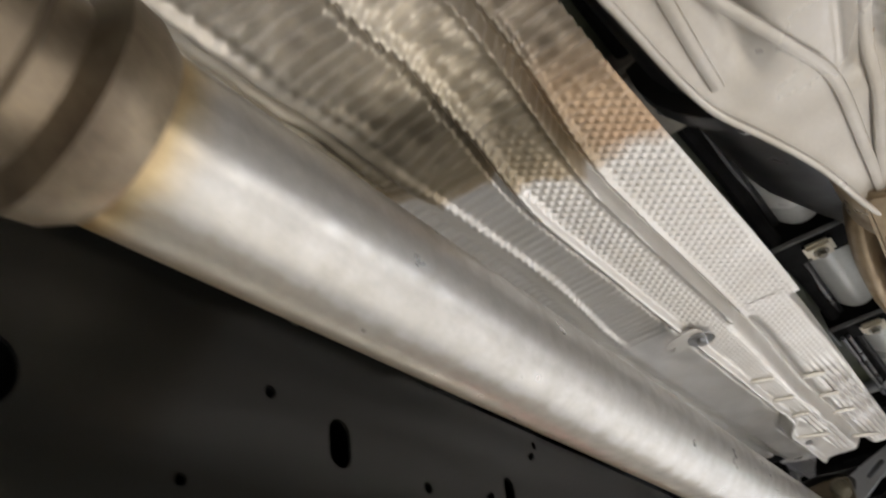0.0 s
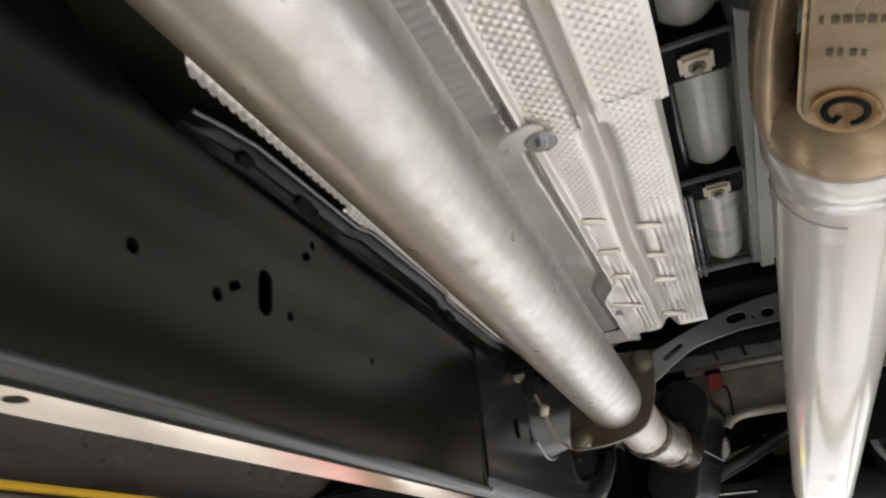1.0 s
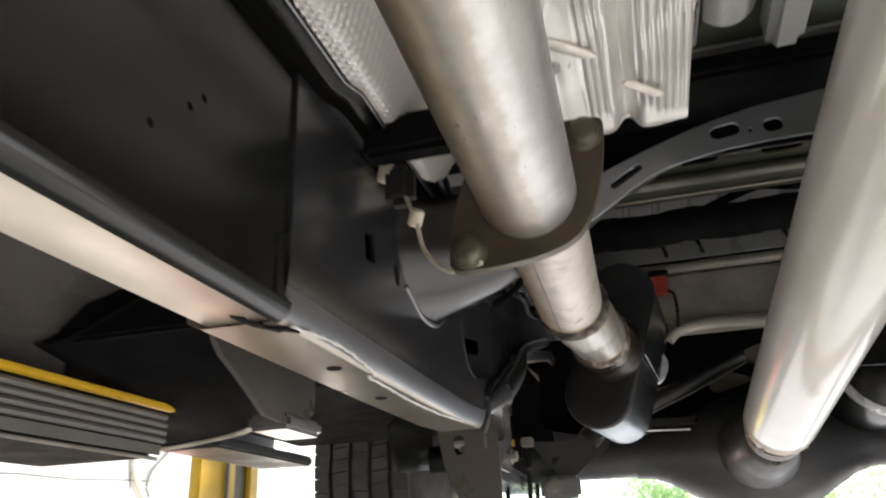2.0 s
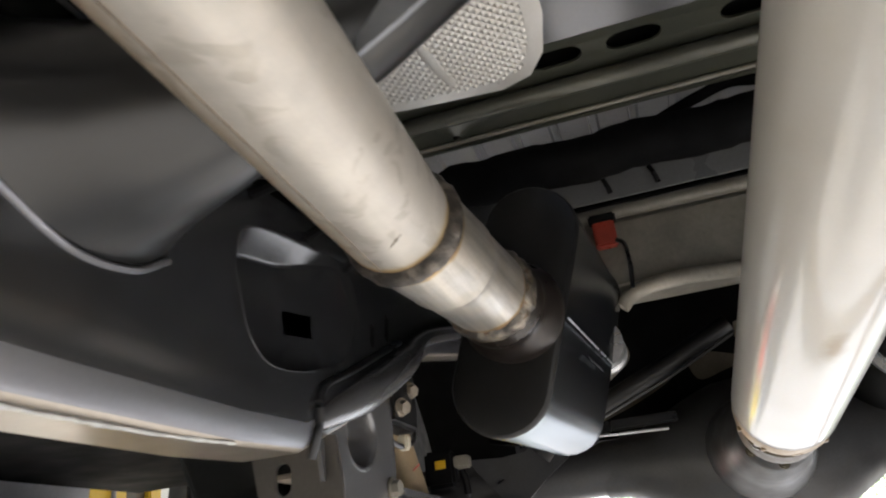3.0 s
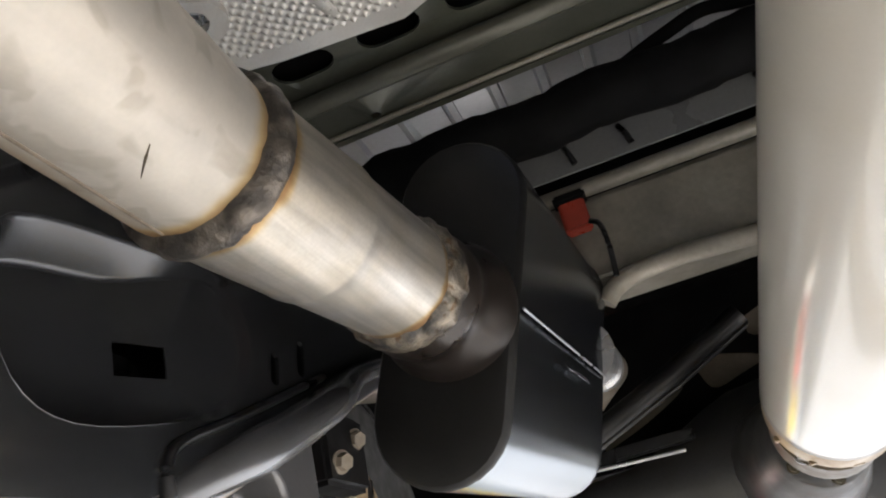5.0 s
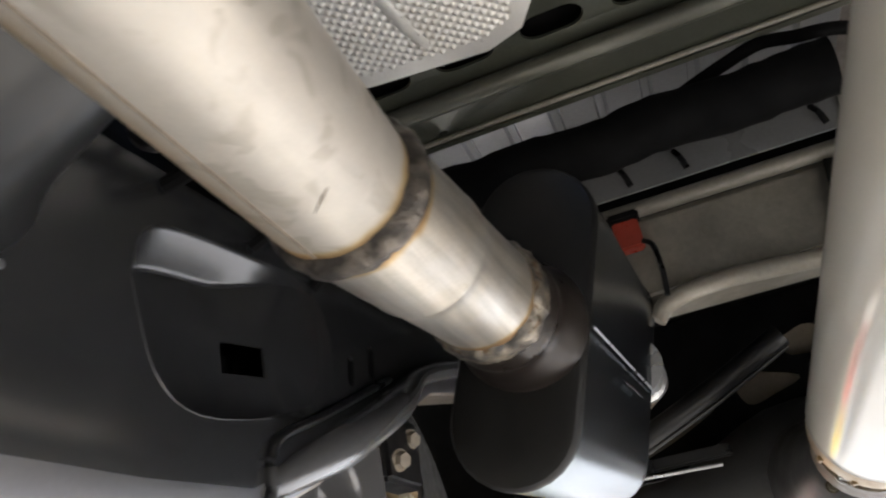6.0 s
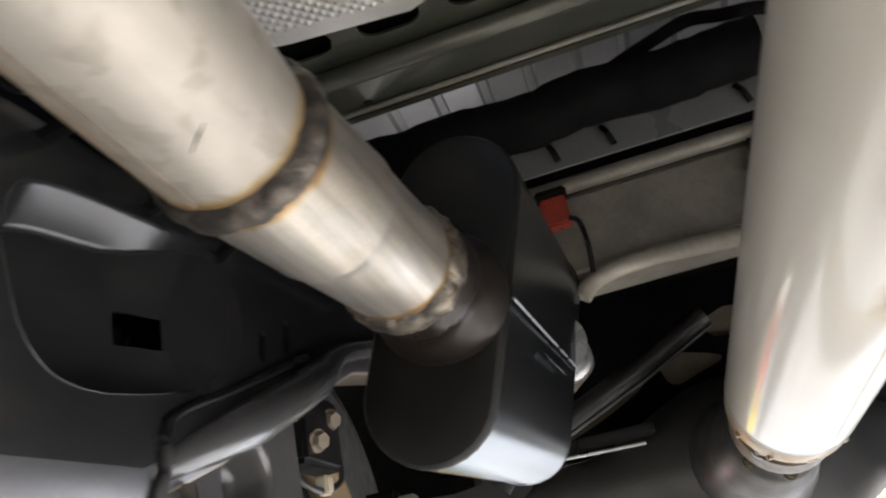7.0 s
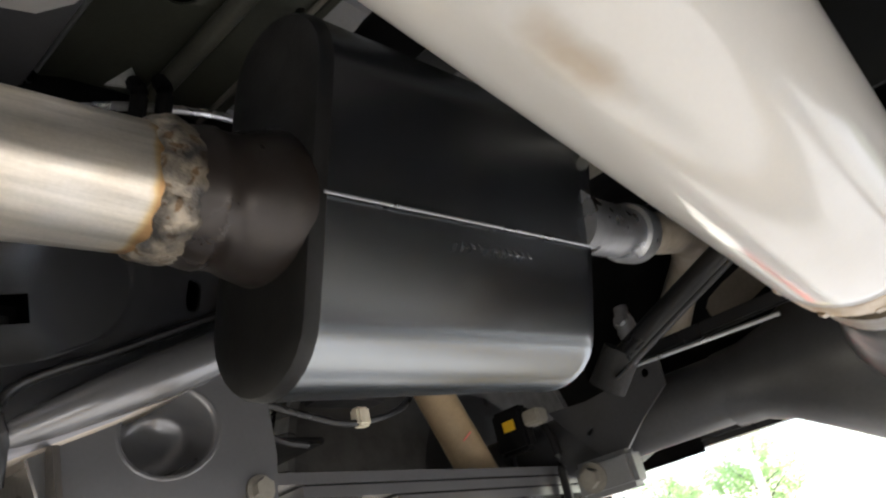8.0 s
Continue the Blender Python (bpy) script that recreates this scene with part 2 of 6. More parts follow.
CONCRETE = material("pale_concrete", (0.49, 0.482, 0.462), 0.75, 0.0, 0.25, 1.5, 0.3, 60)
WORKSHOP = material("grey_workshop_render", (0.22, 0.215, 0.205), 0.8, 0.0, 0.25, 1.2, 0.3, 40)
PLASTER = material("white_wall_paint", (0.66, 0.64, 0.575), 0.7, 0.0, 0.08, 2.5, 0.2, 40)
LEAF = material("leaves", (0.12, 0.17, 0.04), 0.5, 0.0, 0.5, 3, 0.0, 20)
lt = LEAF.node_tree
glow = lt.nodes.new("ShaderNodeBsdfTranslucent")
glow.inputs["Color"].default_value = (0.30, 0.40, 0.20, 1)
both = lt.nodes.new("ShaderNodeAddShader")
lt.links.new(lt.nodes["Principled BSDF"].outputs[0], both.inputs[0])
lt.links.new(glow.outputs[0], both.inputs[1])
lt.links.new(both.outputs[0], lt.nodes["Material Output"].inputs[0])
BARK = material("bark", (0.24, 0.20, 0.15), 0.9, 0.0, 0.4, 8, 0.5, 40)
GRASS = material("grass", (0.12, 0.15, 0.06), 0.8, 0.0, 0.5, 1.5, 0.4, 30)
RUNWAY = material("galvanised_runway", (0.50, 0.49, 0.465), 0.55, 0.2, 0.2, 3, 0.1, 120)
TYRE = material("tyre_rubber", (0.045, 0.043, 0.040), 0.7, 0.0, 0.3, 30, 0.3, 150)
SEALER = material("white_seam_sealer", (0.62, 0.62, 0.60), 0.5, 0.0, 0.3, 60, 0.3, 300)
REDMARK = material("red_paint_mark", (0.72, 0.16, 0.12), 0.4, 0.0, 0.2, 60, 0.05, 300)
DRUM_RED = material("bright_red_drum_paint", (0.80, 0.07, 0.05), 0.4, 0.0, 0.1, 8, 0.05, 100)
DRUM_YELLOW = material("bright_yellow_drum_paint", (0.92, 0.66, 0.03), 0.4, 0.0, 0.1, 8, 0.05, 100)
TAN = material("tan_road_dust", (0.34, 0.29, 0.23), 0.6, 0.0, 0.3, 18, 0.1, 150)


FOIL_FRONT = material("scorched_heat_shield_aluminium", (0.69, 0.675, 0.65), 0.40, 0.5, 0.08, 16, 0.1, 350, tint=(0.65, 0.63, 0.595), rough_vary=0.1)
nt = FOIL_FRONT.node_tree
base = nt.nodes["Principled BSDF"].inputs["Base Color"].links[0].from_socket
place = nt.nodes.new("ShaderNodeTexCoord")
apart_ = nt.nodes.new("ShaderNodeSeparateXYZ")
wob = nt.nodes.new("ShaderNodeTexNoise")
wob.inputs["Scale"].default_value, wob.inputs["Detail"].default_value = 16, 5
ring = nt.nodes.new("ShaderNodeMath")
ring.operation = "MULTIPLY_ADD"
ring.inputs[1].default_value = 0.075
slant = nt.nodes.new("ShaderNodeMath")
slant.operation = "MULTIPLY_ADD"
slant.inputs[1].default_value = -0.29
band = nt.nodes.new("ShaderNodeMapRange")
band.inputs["From Min"].default_value, band.inputs["From Max"].default_value = 0.46, 0.76
olive = nt.nodes.new("ShaderNodeValToRGB")
orange = nt.nodes.new("ShaderNodeValToRGB")
for ramp_, stops in ((olive, ((0.0, (0.98, 0.93, 0.84)), (0.30, (0.84, 0.77, 0.63)), (0.48, (0.30, 0.26, 0.19)), (0.70, (0.34, 0.28, 0.18)), (0.76, (0.60, 0.50, 0.36)), (0.80, (1, 1, 1)))), (orange, ((0.0, (0.62, 0.56, 0.48)), (0.30, (0.40, 0.34, 0.27)), (0.52, (0.66, 0.47, 0.30)), (0.72, (0.62, 0.42, 0.26)), (0.80, (1, 1, 1))))):
    while len(ramp_.color_ramp.elements) < len(stops):
        ramp_.color_ramp.elements.new(0.5)
    for e_, (at_, c_) in zip(ramp_.color_ramp.elements, stops):
        e_.position, e_.color = at_, (*c_, 1)
edgeward = nt.nodes.new("ShaderNodeMapRange")
edgeward.inputs["From Min"].default_value, edgeward.inputs["From Max"].default_value = -0.175, -0.140
which = nt.nodes.new("ShaderNodeMix")
which.data_type = "RGBA"
stains = nt.nodes.new("ShaderNodeMix")
stains.data_type, stains.blend_type = "RGBA", "MULTIPLY"
stains.inputs[0].default_value = 0.95
for a, b in ((place.outputs["Object"], apart_.inputs[0]), (place.outputs["Object"], wob.inputs["Vector"]), (wob.outputs["Fac"], ring.inputs[0]), (apart_.outputs["X"], slant.inputs[0]), (apart_.outputs["Y"], slant.inputs[2]), (slant.outputs[0], ring.inputs[2]), (ring.outputs[0], band.inputs["Value"]), (band.outputs[0], olive.inputs[0]), (band.outputs[0], orange.inputs[0]), (apart_.outputs["X"], edgeward.inputs["Value"]), (edgeward.outputs[0], which.inputs[0]), (olive.outputs[0], which.inputs[6]), (orange.outputs[0], which.inputs[7]), (base, stains.inputs[6]), (which.outputs[2], stains.inputs[7]), (stains.outputs[2], nt.nodes["Principled BSDF"].inputs["Base Color"])):
    nt.links.new(a, b)


# a brown smear baked on the shaft's underside
nt = ALU.node_tree
clean = nt.nodes["Principled BSDF"].inputs["Base Color"].links[0].from_socket
spot = nt.nodes.new("ShaderNodeTexCoord")
flat_ = nt.nodes.new("ShaderNodeMapping")
flat_.inputs["Location"].default_value = (-0.020 / 0.011, -2.048 / 0.034, -0.625 / 0.02)
flat_.inputs["Scale"].default_value = (1 / 0.011, 1 / 0.034, 1 / 0.02)
size_ = nt.nodes.new("ShaderNodeVectorMath")
size_.operation = "LENGTH"
rough_edge = nt.nodes.new("ShaderNodeTexNoise")
rough_edge.inputs["Scale"].default_value = 55
summed = nt.nodes.new("ShaderNodeMath")
summed.operation = "MULTIPLY_ADD"
summed.inputs[1].default_value = 0.9
smear = nt.nodes.new("ShaderNodeValToRGB")
smear.color_ramp.elements[0].position, smear.color_ramp.elements[0].color = 0.45, (0.76, 0.66, 0.54, 1)
smear.color_ramp.elements[1].position, smear.color_ramp.elements[1].color = 1.0, (1, 1, 1, 1)
half = nt.nodes.new("ShaderNodeMath")
half.operation = "MULTIPLY"
half.inputs[1].default_value = 0.62
stain2 = nt.nodes.new("ShaderNodeMix")
stain2.data_type, stain2.blend_type = "RGBA", "MULTIPLY"
stain2.inputs[0].default_value = 1.0
for a, b in ((spot.outputs["Object"], flat_.inputs["Vector"]), (flat_.outputs[0], size_.inputs[0]), (spot.outputs["Object"], rough_edge.inputs["Vector"]), (rough_edge.outputs["Fac"], summed.inputs[0]), (size_.outputs["Value"], summed.inputs[2]), (summed.outputs[0], half.inputs[0]), (half.outputs[0], smear.inputs[0]), (clean, stain2.inputs[6]), (smear.outputs[0], stain2.inputs[7]), (stain2.outputs[2], nt.nodes["Principled BSDF"].inputs["Base Color"])):
    nt.links.new(a, b)


# ---- helpers for shapes ----
def mesh_of(bm, name, material_, smooth=35):
    bmesh.ops.recalc_face_normals(bm, faces=bm.faces)
    me = bpy.data.meshes.new(name)
    bm.to_mesh(me)
    bm.free()
    me.materials.append(material_)
    if smooth:
        for p in me.polygons:
            p.use_smooth = True
        me.set_sharp_from_angle(angle=radians(smooth))
    return me


def thing(name, label, category, group="", kind=""):
    return tagged(new(name), label, category, group, kind)


def part(name, bm, material_, parent=None, label="", smooth=35):
    ob = new(name, mesh_of(bm, name, material_, smooth))
    ob.parent = parent
    return tagged(ob, label)


def box(bm, lo, hi, bevel=0.003, m=None):
    made = bmesh.ops.create_cube(bm, size=1)["verts"]
    s = [hi[i] - lo[i] for i in range(3)]
    c = [(hi[i] + lo[i]) / 2 for i in range(3)]
    bmesh.ops.transform(bm, matrix=Matrix.Translation(c) @ Matrix.Diagonal((*s, 1)), verts=made)
    if bevel:
        edges = list({e for v in made for e in v.link_edges})
        made = bmesh.ops.bevel(bm, geom=edges, offset=min(bevel, min(s) * 0.45), segments=2, affect="EDGES")["verts"]
        made = [v for v in bm.verts if v.is_valid and v in set(made)] or made
    if m is not None:
        bmesh.ops.transform(bm, matrix=m, verts=list({v for v in made}))
    return made


def box_mesh(lo, hi, bevel=0.003, m=None):
    bm = bmesh.new()
    box(bm, lo, hi, bevel)
    if m is not None:
        bm.transform(m)
    return bm


def sweep(points, radii, seg=24, caps=True, up=(0, 0, 1), bm=None, squash=1.0):
    """A round tube along a line of points, one radius each."""
    bm = bm or bmesh.new()
    pts = [Vector(p) for p in points]
    if isinstance(radii, (int, float)):
        radii = [radii] * len(pts)
    rings = []
    for i, p in enumerate(pts):
        d = (pts[min(i + 1, len(pts) - 1)] - pts[max(i - 1, 0)]).normalized()
        a = d.cross(Vector(up))
        if a.length < 1e-3:
            a = d.cross(Vector((1, 0, 0)))
        a.normalize()
        b = a.cross(d).normalized()
        rings.append([bm.verts.new(p + radii[i] * (math.cos(t) * a + squash * math.sin(t) * b)) for t in (2 * math.pi * k / seg for k in range(seg))])
    for r, s in zip(rings, rings[1:]):
        for k in range(seg):
            bm.faces.new((r[k], r[(k + 1) % seg], s[(k + 1) % seg], s[k]))
    if caps:
        bm.faces.new(rings[0])
        bm.faces.new(rings[-1])
    return bm


def spline(points, steps=6):
    """Points of a smooth line through the given ones."""
    p = [Vector(q) for q in points]
    p = [2 * p[0] - p[1], *p, 2 * p[-1] - p[-2]]
    out = []
    for a, b, c, d in zip(p, p[1:], p[2:], p[3:]):
        for k in range(steps):
            t = k / steps
            out.append(0.5 * (2 * b + (c - a) * t + (2 * a - 5 * b + 4 * c - d) * t * t + (3 * b - 3 * c + d - a) * t**3))
    return [*out, p[-2]]


def disc(c, r, seg=20, sx=1.0, turn=0.0):
    """A ring of flat points; sx widens it."""
    return [(c[0] + sx * r * math.cos(a) * math.cos(turn) - r * math.sin(a) * math.sin(turn), c[1] + sx * r * math.cos(a) * math.sin(turn) + r * math.sin(a) * math.cos(turn)) for a in (2 * math.pi * k / seg for k in range(seg))]


def slot(c, w, h, seg=8, turn=0.0):
    """A rounded slot w wide and h high."""
    r = min(w, h) / 2
    out = []
    for q, (sx, sy) in enumerate(((1, 1), (-1, 1), (-1, -1), (1, -1))):
        for k in range(seg + 1):
            a = math.pi / 2 * (q + k / seg)
            x, y = sx * (w / 2 - r) + r * math.cos(a), sy * (h / 2 - r) + r * math.sin(a)
            out.append((c[0] + x * math.cos(turn) - y * math.sin(turn), c[1] + x * math.sin(turn) + y * math.cos(turn)))
    return out


def square(c, w, h, turn=0.0):
    return [(c[0] + x * math.cos(turn) - y * math.sin(turn), c[1] + x * math.sin(turn) + y * math.cos(turn)) for x, y in ((w / 2, h / 2), (-w / 2, h / 2), (-w / 2, -h / 2), (w / 2, -h / 2))]


def plate(outline, holes, thick, place, bm=None):
    """A flat plate with real holes. place: a function from (u, v, w) to the world, w across the plate."""
    bm = bm or bmesh.new()
    edges, loops = [], []
    for loop in (outline, *holes):
        vs = []
        for u, v in loop:
            if not vs or (Vector((u, v)) - vs[-1][1]).length > 1e-5:
                vs.append((bm.verts.new((u, v, 0)), Vector((u, v))))
        if (vs[0][1] - vs[-1][1]).length < 1e-5:
            bm.verts.remove(vs.pop()[0])
        loops.append([v for v, _ in vs])
        edges += [bm.edges.new((vs[i][0], vs[(i + 1) % len(vs)][0])) for i in range(len(vs))]
    made = bmesh.ops.triangle_fill(bm, use_beauty=True, use_dissolve=False, edges=edges)["geom"]
    faces = [g for g in made if isinstance(g, bmesh.types.BMFace)]
    grown = bmesh.ops.extrude_face_region(bm, geom=faces)["geom"]
    bmesh.ops.translate(bm, vec=(0, 0, thick), verts=[g for g in grown if isinstance(g, bmesh.types.BMVert)])
    for v in {v for f in bm.faces for v in f.verts}:
        v.co = Vector(place(*v.co))
    return bm


def profile(points, y0, y1, bm=None, axis="y", steps=1, closed=False, thick=0.0):
    """A bent sheet: the line of points (across) drawn out along an axis."""
    bm = bm or bmesh.new()
    rows = []
    for k in range(steps + 1):
        s = y0 + (y1 - y0) * k / steps
        rows.append([bm.verts.new((a, s, b) if axis == "y" else (s, a, b)) for a, b in points])
    for r, q in zip(rows, rows[1:]):
        for k in range(len(points) - (0 if closed else 1)):
            j = (k + 1) % len(points)
            bm.faces.new((r[k], r[j], q[j], q[k]))
    if closed:
        bm.faces.new(rows[0])
        bm.faces.new(rows[-1])
    elif thick:
        bmesh.ops.recalc_face_normals(bm, faces=bm.faces)
        bmesh.ops.solidify(bm, geom=bm.faces[:], thickness=thick)
    return bm


def bolt(name, at, axis, size, parent, material_=None, washer=1.5):
    """A hexagon head on its washer."""
    m = Vector(axis).to_track_quat("Z", "Y").to_matrix().to_4x4()
    bm = bmesh.new()
    bmesh.ops.create_cone(bm, cap_ends=True, segments=24, radius1=size * washer, radius2=size * washer, depth=size * 0.25)
    head = bmesh.ops.create_cone(bm, cap_ends=True, segments=6, radius1=size, radius2=size * 0.94, depth=size * 0.9)["verts"]
    bmesh.ops.translate(bm, vec=(0, 0, size * 0.55), verts=head)
    bm.transform(Matrix.Translation(at) @ m)
    return part(name, bm, material_ or GALV, parent, "", 30)


# ---- ground, wall and surroundings ----
gb = bmesh.new()
bmesh.ops.create_grid(gb, x_segments=40, y_segments=40, size=150)
gb.transform(Matrix.Translation((0, 0, -1.2)))
ground = tagged(new("ground", mesh_of(gb, "ground", CONCRETE, 0)), "pale concrete workshop floor under the lift", "ground", kind="structure")
# out of view: two walls and two roofs, added only to cut the light
wall_south_shade = tagged(new("wall_south_shade", mesh_of(box_mesh((-4.2, -4.7, -1.2), (9.0, -4.5, 3.2), 0), "wall_south_shade", WORKSHOP, 0)), "unseen grey wall added to block light behind the lift", "wall", kind="structure")
ceiling = tagged(new("ceiling", mesh_of(box_mesh((-4.2, -4.7, 3.2), (9.0, -1.2, 3.35), 0), "ceiling", WORKSHOP, 0)), "unseen grey roof added to shade the front bay", "ceiling", kind="structure")
awning_shade = tagged(new("awning_shade", mesh_of(box_mesh((-4.2, -1.2, 3.2), (-1.4, 9.5, 3.28), 0), "awning_shade", WORKSHOP, 0)), "unseen roof added to shade the white wall", "roof", kind="structure")
wall_east_shade = tagged(new("wall_east_shade", mesh_of(box_mesh((5.5, -4.5, -1.2), (5.7, 3.2, 1.0), 0), "wall_east_shade", WORKSHOP, 0)), "unseen low grey wall added to block light from the right", "wall", kind="structure")


# ---- frame rail ----
RX = -0.45
frame_rail = thing("frame_rail", "dark grey coated steel ladder frame rail with punched holes", "frame rail")
to_rail = lambda u, v, w: (RX - w, u, v)
holes = [
    slot((0.593, 0.72), 0.026, 0.044), slot((0.542, 0.831), 0.022, 0.026), disc((0.516, 0.746), 0.006, 12),
    slot((0.854, 0.719), 0.020, 0.041), slot((0.814, 0.711), 0.016, 0.008, 5, 0.5), disc((0.794, 0.697), 0.006, 12),
    slot((0.917, 0.777), 0.016, 0.008, 5, 0.5), disc((0.928, 0.793), 0.005, 12), disc((0.709, 0.702), 0.006, 12),
    disc((0.89, 0.709), 0.005, 12), disc((1.04, 0.706), 0.004, 10), disc((1.25, 0.71), 0.003, 10), disc((1.237, 0.696), 0.003, 10),
    disc((1.204, 0.665), 0.003, 10), slot((0.30, 0.70), 0.05, 0.05), disc((0.44, 0.66), 0.005, 12),
]
bm = plate([(-1.6, 0.611), (1.372, 0.611), (1.372, 0.80), (0.72, 0.812), (0.66, 0.83), (0.60, 0.87), (0.48, 0.90), (-1.6, 0.90)], holes, 0.004, to_rail)
part("inner_web", bm, FRAME, frame_rail)
# rounded lower corner, underside, outer web and top of the front length
arc = [(RX, 0.611), (RX - 0.0004, 0.608), (RX - 0.0014, 0.605), (RX - 0.0030, 0.6025), (RX - 0.0056, 0.6006), (RX - 0.009, 0.600)]
part("corner_lip", profile(arc, -1.6, 1.372, thick=0.004), FRAME, frame_rail)
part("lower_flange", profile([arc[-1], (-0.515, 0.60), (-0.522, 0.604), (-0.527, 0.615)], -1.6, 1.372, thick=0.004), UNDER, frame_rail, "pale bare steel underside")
part("outer_web", profile([(-0.527, 0.615), (-0.527, 0.80), (-0.52, 0.812), (RX - 0.006, 0.812)], -1.6, 1.372, thick=0.004), FRAME, frame_rail)
# the rear length, a sleeve round the front one, with the kick-up over the axle
rear_holes = [square((1.530, 0.716), 0.026, 0.03, 0.1), slot((1.608, 0.716), 0.016, 0.028, 6, 0.3), slot((2.19, 0.766), 0.014, 0.034, 6, -0.2), slot((2.243, 0.79), 0.014, 0.04, 6, -0.2)]
recess = [(p.x, p.y) for p in spline([(1.882, 0.745, 0), (1.888, 0.78, 0), (1.915, 0.80, 0), (2.0, 0.818, 0), (2.10, 0.832, 0), (2.14, 0.815, 0), (2.152, 0.765, 0), (2.12, 0.712, 0), (2.04, 0.688, 0), (1.95, 0.672, 0), (1.905, 0.69, 0), (1.882, 0.745, 0)], 4)][:-1]
bm = plate([(1.368, 0.650), (1.7, 0.651), (1.9, 0.653), (2.01, 0.659), (2.12, 0.701), (2.28, 0.776), (2.45, 0.856), (2.9, 0.961), (4.0, 0.961), (4.0, 1.03), (2.6, 1.0), (2.3, 0.93), (2.1, 0.86), (1.72, 0.825), (1.368, 0.81)], [*rear_holes, recess], 0.004, lambda u, v, w: (RX + 0.003 - w, u, v))
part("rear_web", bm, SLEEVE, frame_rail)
cx, cz = sum(p[0] for p in recess) / len(recess), sum(p[1] for p in recess) / len(recess)


def recess_depth(y):
    """The pressing is deep at its front end and runs out towards the rear."""
    t = min(1.0, max(0.0, (y - 1.99) / 0.13))
    return 1.0 - 0.93 * t * t * (3 - 2 * t)


bm = bmesh.new()
rings = []
for q, d in ((1.01, 0.0), (0.992, 0.001), (0.975, 0.004), (0.895, 0.0265), (0.88, 0.0295), (0.85, 0.031)):
    rings.append([bm.verts.new((RX + 0.003 - d * recess_depth(u), cx + (u - cx) * q, cz + (v - cz) * q - 0.45 * d * recess_depth(u))) for u, v in recess])
for a, b in zip(rings, rings[1:]):
    for k in range(len(recess)):
        j = (k + 1) % len(recess)
        bm.faces.new((a[k], a[j], b[j], b[k]))
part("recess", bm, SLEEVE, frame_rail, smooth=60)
rim = [(RX + 0.0034, u, v) for u, v in recess[len(recess) // 2:] + recess[:len(recess) // 2] if u < 2.05 and v < 0.80]
part("recess_edge", sweep(rim, [0.0003 * math.sin(math.pi * (k + 0.5) / len(rim)) ** 0.5 for k in range(len(rim))], 6), KICK, frame_rail, "thin paler line along the edge of the pressing")
floor_line = [(cx + (u - cx) * 0.85, cz + (v - cz) * 0.85 - 0.45 * 0.031 * recess_depth(u)) for u, v in recess]
access = square((2.034, 0.740), 0.040, 0.026, 0.05)
part("recess_floor", plate(floor_line, [access], 0.002, lambda u, v, w: (RX + 0.003 - 0.031 * recess_depth(cx + (u - cx) / 0.85) - w, u, v)), SLEEVE, frame_rail, smooth=60)
# a black box behind the opening paints the shade inside the rail
hole = part("recess_hole", box_mesh((RX - 0.078, 2.008, 0.720), (RX - 0.052, 2.060, 0.760), 0), LINER_SHADE, frame_rail, "black box that darkens the square access hole")
part("tab", box_mesh((RX - 0.034, 2.038, 0.730), (RX - 0.031, 2.047, 0.742), 0.001), FRAME, hole)
low = [(2.01, 0.606), (2.12, 0.648), (2.28, 0.723), (2.45, 0.803), (2.9, 0.908), (4.0, 0.908)]
bm = bmesh.new()
prof = [(RX - 0.009, 0.0), (-0.518, 0.0), (-0.53, 0.006), (-0.532, 0.02)]
rows = [[bm.verts.new((x, y, z + h)) for x, h in prof] for y, z in [(1.368, 0.597), (1.7, 0.598), (1.9, 0.60), *low]]
for a, b in zip(rows, rows[1:]):
    for k in range(len(prof) - 1):
        bm.faces.new((a[k], a[k + 1], b[k + 1], b[k]))
bmesh.ops.solidify(bm, geom=bm.faces[:], thickness=0.004)
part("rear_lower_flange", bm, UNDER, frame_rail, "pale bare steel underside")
# the middle band is paler: the floor's reflection on the bevel put into colour
bm = bmesh.new()
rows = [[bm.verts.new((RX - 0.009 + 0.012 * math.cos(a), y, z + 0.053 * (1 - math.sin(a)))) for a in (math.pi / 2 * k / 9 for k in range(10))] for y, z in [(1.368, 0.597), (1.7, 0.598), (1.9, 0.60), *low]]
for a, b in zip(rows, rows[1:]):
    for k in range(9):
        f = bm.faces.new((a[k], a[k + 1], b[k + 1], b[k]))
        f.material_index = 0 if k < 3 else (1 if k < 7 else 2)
corner = part("rear_corner", bm, SLEEVE, frame_rail, "rounded corner with a painted highlight band above bare steel", smooth=60)
corner.data.materials.append(WORN_HIGHLIGHT)
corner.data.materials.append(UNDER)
part("rear_outer_web", plate([(1.368, 0.615), (2.01, 0.62), (2.28, 0.74), (2.45, 0.82), (2.9, 0.92), (4.0, 0.92), (4.0, 1.03), (2.6, 1.0), (2.1, 0.86), (1.368, 0.81)], [], 0.004, lambda u, v, w: (-0.532 - w, u, v)), FRAME, frame_rail)
bm = bmesh.new()
for a, b in zip([(1.368, 0.81), (1.72, 0.825), (2.1, 0.86), (2.6, 1.0)], [(1.72, 0.825), (2.1, 0.86), (2.6, 1.0), (4.0, 1.03)]):
    bm.faces.new([bm.verts.new(v) for v in ((RX, a[0], a[1]), (RX, b[0], b[1]), (-0.532, b[0], b[1]), (-0.532, a[0], a[1]))])
bmesh.ops.solidify(bm, geom=bm.faces[:], thickness=0.004)
part("rear_top_flange", bm, FRAME, frame_rail)
